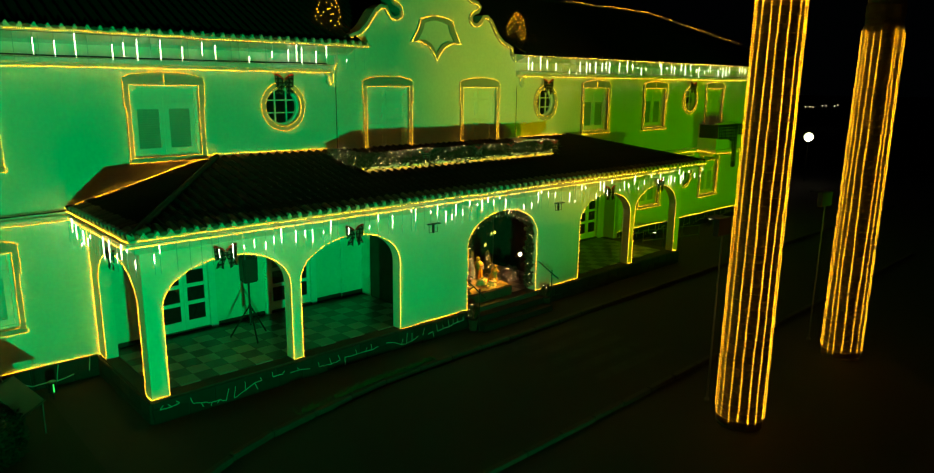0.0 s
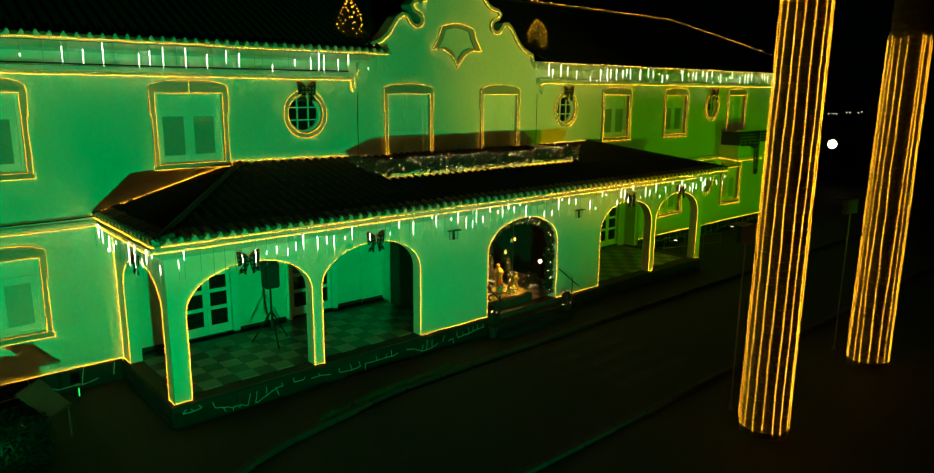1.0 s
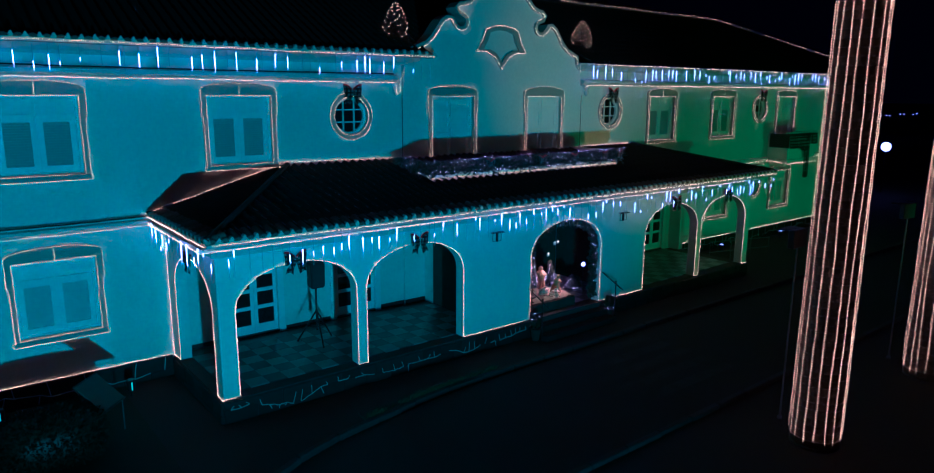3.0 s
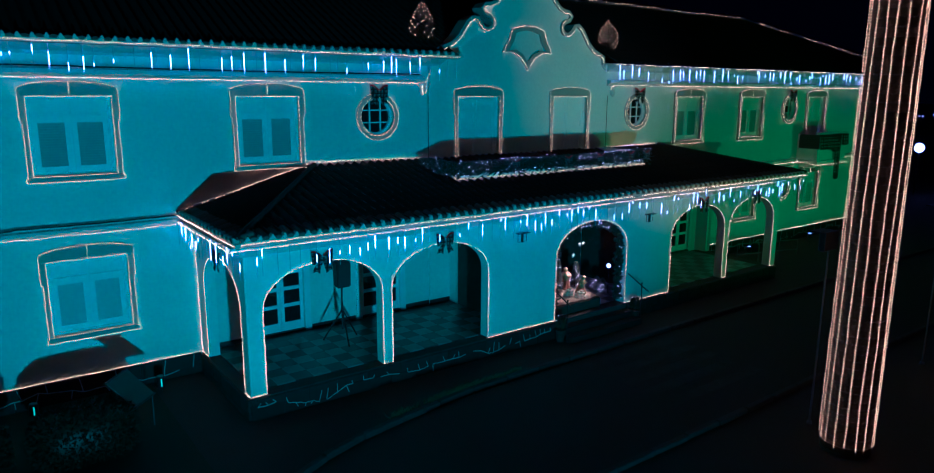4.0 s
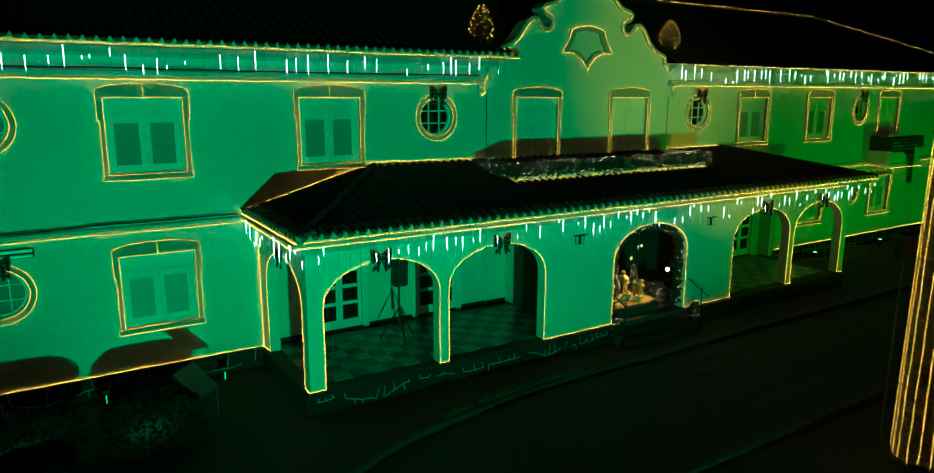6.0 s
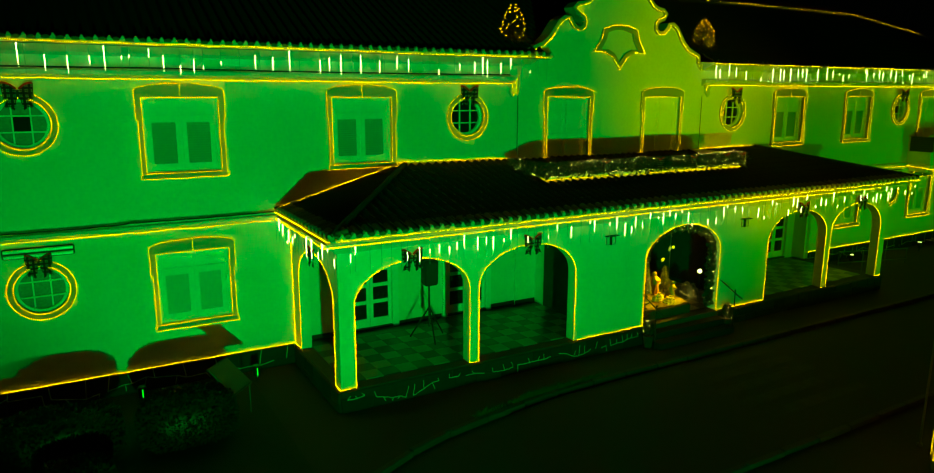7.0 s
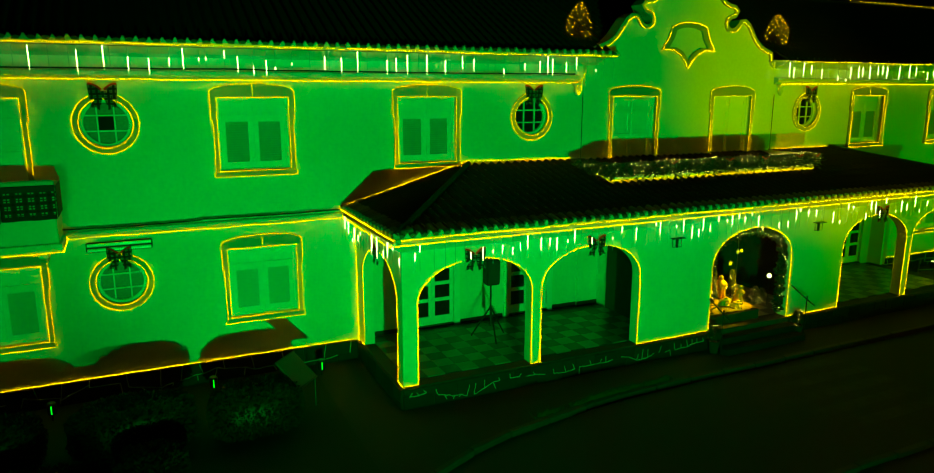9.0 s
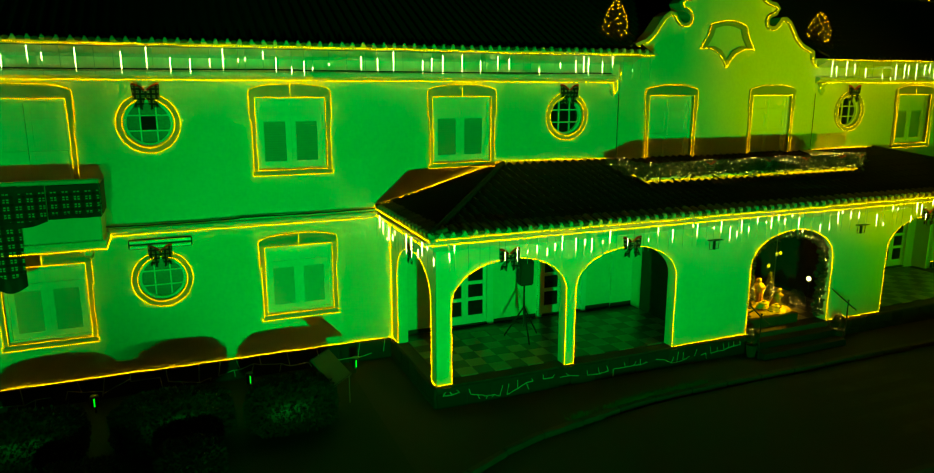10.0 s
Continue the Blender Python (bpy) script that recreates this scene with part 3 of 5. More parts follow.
bm = boxed((PX0 + 0.26, 1.14, -0.03, -0.003, FZ, FZ + 0.11), (2.72, 3.94, -0.03, -0.003, FZ, FZ + 0.11), (5.50, 6.265, -0.03, -0.003, FZ, FZ + 0.13), (6.27, 6.93, -0.08, -0.053, FZ, FZ + 0.13), (15.5, 16.7, -0.03, -0.003, FZ, FZ + 0.11))
tagged(finish("baseboard", bm, BLACK_PLASTIC), "dark skirting along the porch wall", "baseboard", kind="structure")
for cx in PORCH_DOORS:
    tagged(finish("door_threshold", boxed((cx - 0.645, cx + 0.645, -0.05, 0.045, FZ + 0.003, FZ + 0.06), bevel=0.006), BLACK_PLASTIC), "dark stone threshold under the porch door", "threshold", "door thresholds", kind="structure")
# partitions beside the crib
for x, nm in ((6.95, "wall_partition_west"), (12.2, "wall_partition_east")):
    tagged(finish(nm, boxed((x, x + 0.1, PY + PT + 0.003, -0.06, FZ, 3.455)), PORCH_PLASTER), "pale plastered partition inside the porch", "wall", kind="structure")
# dark sheet over the partition, leaving a bare strip by the back wall
tagged(finish("curtain", boxed((6.90, 6.945, PY + PT + 0.02, -0.52, FZ + 0.02, 3.45), bevel=0.01), BACKDROP), "dark brown sheet over the partition inside the porch", "curtain")
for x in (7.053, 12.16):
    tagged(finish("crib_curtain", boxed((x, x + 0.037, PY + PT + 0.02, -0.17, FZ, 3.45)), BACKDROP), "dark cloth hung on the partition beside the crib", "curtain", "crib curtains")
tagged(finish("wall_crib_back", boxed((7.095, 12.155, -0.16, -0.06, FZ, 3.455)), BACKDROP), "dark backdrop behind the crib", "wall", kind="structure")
# eave cornice of the porch
for pts, nm in (([(0.0, 3.40), (0.05, 3.42), (0.16, 3.50), (0.26, 3.56), (0.34, 3.60), (0.34, 3.68), (0.0, 3.70)], "porch_cornice"),):
    bm = bmesh.new()
    loops = []
    for p, z in pts:
        loops.append([bm.verts.new(q) for q in ((PX0 - p - 0.003, -0.003, z), (PX0 - p - 0.003, PY - p - 0.003, z), (PX1 + p + 0.003, PY - p - 0.003, z), (PX1 + p + 0.003, -0.003, z))])
    for a, b in zip(loops, loops[1:]):
        for k in range(3):
            bm.faces.new((a[k], a[k + 1], b[k + 1], b[k]))
    bm.faces.new(loops[-1])
    tagged(finish(nm, bm, PORCH_PLASTER), "coved plaster cornice under the porch eaves", "trim", kind="structure")

# ---------------- roofs ----------------
def tile_field(corner_a, corner_b, top_a, top_b, width=0.23, rows=12, rise=0.055):
    """Barrel-tile slope between an eave line and a top line, as wavy courses."""
    A, B, C, D = (Vector(p) for p in (corner_a, corner_b, top_a, top_b))
    along = (B - A).normalized()
    up_v = ((C + D) / 2 - (A + B) / 2)
    up_v = (up_v - along * up_v.dot(along))
    span = up_v.length
    up_v.normalize()
    normal = along.cross(up_v)
    if normal.z < 0:
        normal = -normal
    length = (B - A).length
    ca, cb = (C - A).dot(along), (D - A).dot(along)
    verts, faces = [], []
    for r in range(rows):
        f0, f1 = r / rows, (r + 1) / rows
        x_lo, x_hi = ca * f0, length + (cb - length) * f0
        n0 = math.ceil(x_lo / (width / 6))
        n1 = math.floor(x_hi / (width / 6))
        prev = None
        for k in range(n0, n1 + 1):
            s = k * width / 6
            t0 = f0
            t1 = f1 + 0.012
            if s < ca * f1 and ca > 0:
                t1 = max(f0, s / ca)
            if s > length + (cb - length) * f1 and cb < length:
                t1 = max(f0, (length - s) / (length - cb))
            h = rise * max(0.0, math.cos(s / width * math.tau)) - 0.025 * max(0.0, -math.cos(s / width * math.tau))
            lo_p = A + along * s + up_v * span * t0 + normal * (h + 0.030)
            hi_p = A + along * s + up_v * span * t1 + normal * (h + 0.004)
            n = len(verts)
            verts += [lo_p, hi_p]
            if prev is not None:
                faces.append((prev, n, n + 1, prev + 1))
            prev = n
    return verts, faces


def roof(name, slopes, label, parent_label):
    ob = empty(name, label, "roof", kind="structure")
    for s in slopes:
        v, f = tile_field(*s)
        me = bpy.data.meshes.new("tile_slope")
        me.from_pydata(v, [], f)
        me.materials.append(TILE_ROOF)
        o = new("tile_slope", me)
        o.parent = ob
        tagged(o, parent_label, kind="stuff")
    return ob


RY, RZ = 4.5, 9.92
RX1, RX0 = 27.7, 2 * XC - 27.7
EX0, EX1 = WEST - 0.7, EAST + 0.75
SL = (RZ - EAVE_Z) / (RY - EAVE_Y)
CUT0, CUT1, MIDY = 6.92, 13.04, 0.36
MIDZ = EAVE_Z + SL * (MIDY - EAVE_Y)
main_roof = roof("roof_main", [
    ((EX0, EAVE_Y, EAVE_Z), (CUT0, EAVE_Y, EAVE_Z), (RX0, RY, RZ), (CUT0, RY, RZ), 0.23, 14),
    ((CUT0, MIDY, MIDZ), (CUT1, MIDY, MIDZ), (CUT0, RY, RZ), (CUT1, RY, RZ), 0.23, 12),
    ((CUT1, EAVE_Y, EAVE_Z), (EX1, EAVE_Y, EAVE_Z), (CUT1, RY, RZ), (RX1, RY, RZ), 0.23, 14),
    ((EX1, EAVE_Y, EAVE_Z), (EX1, BACK + 0.5, EAVE_Z), (RX1, RY, RZ), (RX1, RY + 1.0, RZ), 0.23, 14),
    ((EX0, BACK + 0.5, EAVE_Z), (EX0, EAVE_Y, EAVE_Z), (RX0, RY + 1.0, RZ), (RX0, RY, RZ), 0.23, 14),
    ((EX1, BACK + 0.5, EAVE_Z), (EX0, BACK + 0.5, EAVE_Z), (RX1, RY + 1.0, RZ), (RX0, RY + 1.0, RZ), 0.23, 14),
], "clay barrel-tile hipped roof with night shade in its colour", "courses of barrel tiles coloured night-dark")
for x0, x1, y0 in ((EX0 + 0.1, CUT0, EAVE_Y + 0.08), (CUT1, EX1 - 0.1, EAVE_Y + 0.08), (EX0 + 0.1, EX1 - 0.1, 0.36)):
    part("roof_deck", boxed((x0, x1, y0, 0.35 if y0 < 0 else BACK + 0.4, EAVE_Z - 0.03, EAVE_Z)), CORNICE, main_roof, "plastered eave soffit")
PEX0, PEX1, PEY, PEZ, PTZ = -0.34, 19.14, -3.78, 3.82, 4.69
porch_roof = roof("roof_porch", [
    ((PEX0, PEY, PEZ), (PEX1, PEY, PEZ), (2.92, 0.0, PTZ), (PEX1 - 3.26, 0.0, PTZ), 0.23, 9),
    ((PEX0, 0.0, PEZ), (PEX0, PEY, PEZ), (2.92, 0.0, PTZ), (2.92, -0.01, PTZ), 0.23, 9),
    ((PEX1, PEY, PEZ), (PEX1, 0.0, PEZ), (PEX1 - 3.26, -0.01, PTZ), (PEX1 - 3.26, 0.0, PTZ), 0.23, 9),
], "clay barrel-tile porch roof with night shade in its colour", "courses of barrel tiles coloured night-dark")
part("roof_deck", boxed((PEX0 + 0.05, PEX1 - 0.05, PEY + 0.05, -0.01, PEZ - 0.10, PEZ - 0.02)), EAVE_PAN, porch_roof, "pale plastered eave board")
# hip ridges
for a, b, owner in (((PEX0, PEY, PEZ), (2.92, -0.05, PTZ), porch_roof), ((PEX1, PEY, PEZ), (PEX1 - 3.26, -0.05, PTZ), porch_roof),
                    ((EX1, EAVE_Y, EAVE_Z), (RX1, RY, RZ), main_roof), ((RX0, RY, RZ), (RX1, RY, RZ), main_roof), ((EX0, EAVE_Y, EAVE_Z), (RX0, RY, RZ), main_roof)):
    bm = bmesh.new()
    rod(bm, Vector(a) + Vector((0, 0, 0.05)), Vector(b) + Vector((0, 0, 0.03)), 0.07, sides=8)
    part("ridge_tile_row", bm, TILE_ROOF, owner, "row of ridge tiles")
# single eave tiles: a rounded cover tile and the pale mortar bed in the pan between covers
bm = bmesh.new()
for (x0, r) in ((0.0, 0.085),):
    ring0 = [bm.verts.new((r * math.cos(radians(a)), 0.0, 0.02 + r * 0.85 * math.sin(radians(a)))) for a in range(0, 181, 30)]
    ring1 = [bm.verts.new((r * 0.85 * math.cos(radians(a)), 0.42, 0.045 + r * 0.85 * math.sin(radians(a)))) for a in range(0, 181, 30)]
    ring2 = [bm.verts.new((r * 0.8 * math.cos(radians(a)), 0.0, 0.02 + r * 0.66 * math.sin(radians(a)))) for a in range(0, 181, 30)]
    for k in range(6):
        bm.faces.new((ring0[k], ring0[k + 1], ring1[k + 1], ring1[k]))
        bm.faces.new((ring2[k], ring2[k + 1], ring0[k + 1], ring0[k]))
    bm.faces.new(ring2)
COVER = finish("eave_tile", bm, EAVE_TILE)
bm = bmesh.new()
w = 0.118
pts = [(-w, 0.0, -0.03), (w, 0.0, -0.03), (w, 0.0, 0.012), (0.075, 0.0, 0.022), (0.035, 0.0, 0.075), (0.012, 0.0, 0.12), (0.0, 0.0, 0.125),
       (-0.012, 0.0, 0.12), (-0.035, 0.0, 0.075), (-0.075, 0.0, 0.022), (-w, 0.0, 0.012)]
fr = [bm.verts.new(p) for p in pts]
bk = [bm.verts.new((x * 0.96, 0.10, z * 0.9)) for x, y, z in pts]
bm.faces.new(fr)
bm.faces.new(bk[::-1])
for k in range(len(fr)):
    j = (k + 1) % len(fr)
    bm.faces.new((fr[k], fr[j], bk[j], bk[k]))
PAN = finish("eave_pan", bm, EAVE_PAN)
bpy.data.objects.remove(COVER)
bpy.data.objects.remove(PAN)
COVER, PAN = bpy.data.meshes["eave_tile"], bpy.data.meshes["eave_pan"]


def eave_row(owner, start, end, z, gap=0.23):
    a, b = Vector((*start, z)), Vector((*end, z))
    n = int((b - a).length / gap)
    turn = math.degrees(math.atan2(b.y - a.y, b.x - a.x))
    rnd = random.Random(n)
    for k in range(n):
        p = a + (b - a) * ((k + 0.5) / n)
        for me, dx, dz in ((COVER, 0.0, 0.0), (PAN, 0.5, 0.0)):
            o = new(me.name, me)
            q = p + (b - a) * (dx / n)
            o.matrix_world = pose(q.x, q.y, q.z + dz + rnd.uniform(-0.008, 0.008), 10, 0, turn + rnd.uniform(-2.5, 2.5))
            o.parent = owner

# ---------------- front balcony over the porch ----------------
BX0, BX1, BY, BZ = 5.93, 13.02, -1.84, 4.30
bm = boxed((BX0, BX1, BY, BY + 0.14, BZ - 0.05, 4.74), (BX0, BX0 + 0.14, BY + 0.141, -0.06, BZ - 0.05, 4.74), (BX1 - 0.14, BX1, BY + 0.141, -0.06, BZ - 0.05, 4.74),
           (BX0 + 0.141, BX1 - 0.141, BY + 0.141, -0.06, 4.44, 4.54), bevel=0.01)
front_balcony = tagged(finish("front_balcony", bm, PORCH_PLASTER), "low pale plastered balcony parapet above the porch roof", "balcony", kind="structure")


def garland(points, label, spread, density, lights, bulb=0.013, seed=1, name="garland", flat=99.0):
    """Fir garland: many short needles sprigs round a line, with small lights in it."""
    rnd = random.Random(seed)
    path = resample(points, 0.02)
    verts, faces, lit = [], [], []
    for _ in range(density):
        p = rnd.choice(path)
        d = Vector((rnd.gauss(0, 1), rnd.gauss(0, 1), rnd.gauss(0, 1))).normalized()
        off = Vector((rnd.gauss(0, 0.5) * spread[0], rnd.gauss(0, 0.5) * spread[1], rnd.gauss(0, 0.5) * spread[2]))
        base = p + off
        length = rnd.uniform(0.06, 0.13)
        base.z = min(base.z, flat - 0.03)
        if base.z + d.z * length > flat:
            d.z = -abs(d.z)
        side = d.orthogonal().normalized() * rnd.uniform(0.012, 0.022)
        n = len(verts)
        verts += [base - side, base + side, base + d * length * 0.6 + side * 1.3, base + d * length, base + d * length * 0.6 - side * 1.3]
        faces += [(n, n + 1, n + 2, n + 4), (n + 4, n + 2, n + 3)]
    for _ in range(lights):
        p = rnd.choice(path)
        lit.append(p + Vector((rnd.uniform(-1, 1) * spread[0], rnd.uniform(-1, 0.2) * spread[1] * 1.1, rnd.uniform(-1, 1) * spread[2])))
    bm = bmesh.new()
    tube_mesh(bm, resample(points, 0.2) + [Vector(points[-1])], 0.02, 5)
    ob = tagged(finish(name, bm, CABLE), label, "garland")
    me = bpy.data.meshes.new("fir_foliage")
    me.from_pydata(verts, [], faces)
    me.materials.append(FIR)
    sp = new("fir_foliage", me)
    sp.parent = ob
    tagged(sp, "dark green fir sprigs", kind="stuff")
    beads("bulb_row", lit, bulb, WHITE_BULB, ob, "scattered warm white bulbs")
    return ob


garland([(5.80, -0.5, 4.70), (5.82, BY - 0.06, 4.63), (13.08, BY - 0.06, 4.63), (13.12, -0.9, 4.70)], "thick fir garland with white lights along the balcony parapet", (0.11, 0.11, 0.20), 15000, 620, 0.0050, seed=3, flat=4.80)
garland(([(x, PY + 0.18, z) for x, z in arch_line(8.24, 10.81, 0.75, SPRING, 3.03, 24)]), "fir garland with small lights inside the middle arch", (0.10, 0.10, 0.10), 4600, 230, 0.0046, seed=5)

# ---------------- corner balconies ----------------
def corner_balcony(cx):
    ob = empty("balcony", "solid plastered balcony with dark check cloth over its rail", "balcony", "facade balconies", place=(cx, 0, 0))
    w, d = 1.21, 0.92
    part("slab", boxed((-w - 0.06, w + 0.06, -d - 0.06, -0.004, 3.53, 3.70), bevel=0.02), PORCH_PLASTER, ob)
    part("parapet", boxed((-w, w, -d, -d + 0.12, 3.70, 4.78), (-w, -w + 0.12, -d + 0.121, -0.004, 3.70, 4.78), (w - 0.12, w, -d + 0.121, -0.004, 3.70, 4.78), bevel=0.01), PORCH_PLASTER, ob)
    part("handrail", boxed((-w - 0.03, w + 0.03, -d - 0.03, -d + 0.15, 4.80, 4.88), bevel=0.015), CORNICE, ob)
    for x in (-0.9, 0.9):
        part("bracket", boxed((x - 0.08, x + 0.08, -0.7, -0.004, 3.36, 3.528), bevel=0.03), PORCH_PLASTER, ob)
    return ob


def drape(cx, x0, x1, top, low, sag, name="cloth", seed=0):
    """A cloth hung over the rail, with folds and a sagging hem."""
    bm = bmesh.new()
    n, m = 24, 8
    rnd = random.Random(seed)
    ph = rnd.uniform(0, 6)
    grid = []
    for j in range(m + 1):
        row = []
        for i in range(n + 1):
            u, v = i / n, j / m
            x = x0 + (x1 - x0) * u
            bottom = low - sag * math.sin(u * math.pi)
            z = top + (bottom - top) * v
            y = -0.96 - 0.015 - 0.022 * v * (1 + math.sin(x * 14 + ph)) - 0.02 * v
            row.append(bm.verts.new((x, y, z)))
        grid.append(row)
    for j in range(m):
        for i in range(n):
            bm.faces.new((grid[j][i], grid[j][i + 1], grid[j + 1][i + 1], grid[j + 1][i]))
    top_row = grid[0]
    back = [bm.verts.new((v.co.x, v.co.y + 0.24, v.co.z - 0.01)) for v in top_row]
    for i in range(n):
        bm.faces.new((top_row[i], back[i], back[i + 1], top_row[i + 1]))
    bmesh.ops.solidify(bm, geom=bm.faces[:], thickness=0.008)
    ob = finish(name, bm, TARTAN, smooth=True)
    ob.location.x = cx
    for v0, v1 in ((0.0, 0.16), (0.86, 1.0)):
        bm = bmesh.new()
        rows = []
        for v in (v0, v1):
            row = []
            for i in range(n + 1):
                u = i / n
                x = x0 + (x1 - x0) * u
                bottom = low - sag * math.sin(u * math.pi)
                row.append(bm.verts.new((x, -0.96 - 0.021 - 0.022 * v * (1 + math.sin(x * 14 + ph)) - 0.02 * v, top + (bottom - top) * v)))
            rows.append(row)
        for i in range(n):
            bm.faces.new((rows[0][i], rows[0][i + 1], rows[1][i + 1], rows[1][i]))
        bmesh.ops.solidify(bm, geom=bm.faces[:], thickness=0.005)
        part("hem", bm, BLACK_PLASTIC, ob, "plain black hem")
    return tagged(ob, "dark cloth with pale check squares hung over the balcony rail", "cloth", "balcony cloths")


for side, cx in ((-1, DOOR_U[0]), (1, DOOR_U[1])):
    corner_balcony(cx)
    s = -side
    a, b = sorted((s * 1.24, s * 0.36))
    near = drape(cx, a, b, 4.79, 4.17, 0.0, seed=1)
    e = s * 1.245
    part("side_fold", boxed((min(e, e + s * 0.012), max(e, e + s * 0.012), -0.985, -0.10, 4.20, 4.79)), RIBBON, near, "cloth folded round the balcony side")
    a, b = sorted((s * 0.34, -s * 0.50))
    drape(cx, a, b, 4.80, 4.14, 0.10, seed=2)
    a, b = sorted((s * -0.10, -s * 0.62))
    drape(cx, a, b, 4.81, 2.95, 0.12, seed=3)
    a, b = sorted((-s * 0.64, -s * 1.24))
    drape(cx, a, b, 4.79, 4.34, 0.04, seed=4)

# ---------------- bows ----------------
def bow(place, turn=0.0, size=1.0, label="dark check bow with red rims"):
    """Two puffed loops, two broad notched tails and a knot."""
    ob = empty("bow", label, "bow", "christmas bows")
    cloth = RIBBON
    for s in (-1, 1):
        bm = bmesh.new()
        rows = []
        for k in range(7):
            f = k / 6
            x = 0.02 + 0.20 * f
            up = 0.045 + 0.085 * math.sin(f * 1.9) + 0.02 * f
            down = 0.035 + 0.075 * math.sin(f * 1.7)
            puff = 0.07 * math.sin(math.pi * min(1.0, 0.12 + 0.88 * f)) + 0.012
            rows.append([bm.verts.new((s * (x + 0.012 * math.cos(a)), -0.05 - puff * math.sin(a), 0.02 + (up if math.cos(a) > 0 else down) * math.cos(a))) for a in (0.0, 0.6, 1.2, 1.9, 2.5, math.pi)])
        for p, q in zip(rows, rows[1:]):
            for k in range(5):
                bm.faces.new((p[k], p[k + 1], q[k + 1], q[k]))
        bmesh.ops.solidify(bm, geom=bm.faces[:], thickness=0.005)
        lp = part("loop", bm, cloth, ob, "puffed check ribbon loop")
        bm = bmesh.new()
        tube_mesh(bm, [(s * (0.02 + 0.20 * f), -0.055, 0.022 + 0.045 + 0.085 * math.sin(f * 1.9) + 0.02 * f) for f in (0, 0.17, 0.33, 0.5, 0.67, 0.83, 1.0)], 0.021, 6)
        part("rim", bm, BOW_RED, lp, "red ribbon edge")
        bm = bmesh.new()
        pts = [(0.02, -0.06, 0.0), (0.07, -0.085, -0.075), (0.11, -0.06, -0.155), (0.145, -0.08, -0.245)]
        w = [0.03, 0.06, 0.072, 0.08]
        rows = [(bm.verts.new((s * (x - ww), y, z - (0.03 if i == 3 else 0))), bm.verts.new((s * x, y - 0.02, z + (0.03 if i == 3 else 0))), bm.verts.new((s * (x + ww), y, z))) for i, ((x, y, z), ww) in enumerate(zip(pts, w))]
        for p, q in zip(rows, rows[1:]):
            for k in (0, 1):
                bm.faces.new((p[k], p[k + 1], q[k + 1], q[k]))
        bmesh.ops.solidify(bm, geom=bm.faces[:], thickness=0.006)
        part("tail", bm, cloth, ob, "dark check ribbon tail")
    bm = bmesh.new()
    lathe(bm, [(0.02, -0.045), (0.042, -0.03), (0.045, 0.03), (0.02, 0.05)], (0, -0.085), 8)
    kn = part("knot", bm, cloth, ob)
    bm = bmesh.new()
    rod(bm, (0, -0.08, 0.03), (0, 0.10, 0.05), 0.006, sides=5)
    part("tie_wire", bm, CABLE, kn)
    ob.matrix_world = pose(*place, 0, 0, turn) @ Matrix.Scale(size, 4)
    return ob


for k, ((x0, x1), shift) in enumerate(zip((ARCHES[0], ARCHES[1], ARCHES[3], ARCHES[4]), (-0.08, 0.02, 0.05, 0.05))):
    bow(((x0 + x1) / 2 + shift, PY - 0.02, 3.17), 0, 1.05)
bow((PX0 - 0.02, -1.75, 3.10), -90, 0.95)
for cx in ROUND:
    bow((cx, -0.08, 6.44), 0, 1.15, "dark check bow with red rims on the round window")
for cx in (ROUND[0], ROUND[3]):
    bow((cx, -0.08, 3.17), 0, 1.05, "dark check bow with red rims on the round window")
for x in (7.7, 9.6, 10.9, 12.2, 12.9):
    bow((x, BY - 0.15, 4.66), 0, 0.62)

# ---------------- string lights ----------------
def on(points, y):
    return [(x, y, z) for x, z in points]


def window_strings(cx, low, high, hw=HW, y=-0.07, door=False, foot=None):
    o, i = window_lines(cx, low, high, hw, foot)
    if door:
        light_string(on(o, y), "warm lights round the outside of the balcony door", "facade string lights", mat=WINDOW_BULB)
        light_string(on(i, y), "warm lights round the inside of the balcony door", "facade string lights", mat=WINDOW_BULB)
        return
    f = low - 0.11
    outer = [(cx - hw - 0.09, f + 0.10), *o[1:-1], (cx + hw + 0.09, f + 0.10), (cx + hw + 0.13, f + 0.09), (cx + hw + 0.12, f), (cx - hw - 0.12, f), (cx - hw - 0.13, f + 0.09), (cx - hw - 0.09, f + 0.10)]
    light_string([(u, -0.118 if v < f + 0.105 else y - 0.02, v) for u, v in outer], "warm lights round the window surround", "facade string lights", mat=WINDOW_BULB)
    inner = [(cx - hw, low)] + i[1:-1] + [(cx + hw, low), (cx - hw, low)]
    light_string(on(inner, y), "warm lights round the window opening", "facade string lights", mat=WINDOW_BULB)
    light_string(on([(cx, high), (cx, high + 0.28)], y), "short string of warm lights over the window", "facade string lights", mat=WINDOW_BULB)


for cx in WIN_U[1:5]:
    window_strings(cx, *UW)
for cx in WIN_L[1:5]:
    window_strings(cx, *LW)
for cx in GDOOR:
    window_strings(cx, 4.72, UW[1], 0.74, -0.12, True, 4.62)
for cx in DOOR_U:
    window_strings(cx, 4.9, UW[1], 0.74, -0.07, True, 4.9)
for cx, cz in [(c, 5.86) for c in ROUND] + [(ROUND[0], 2.60), (ROUND[3], 2.60)]:
    for r in (0.60, 0.49):
        loop = circle(cx, cz, r, 40)
        light_string(on(loop + loop[:1], -0.065), "ring of warm lights round the window", "facade string lights", mat=WINDOW_BULB, wobble=0.003)
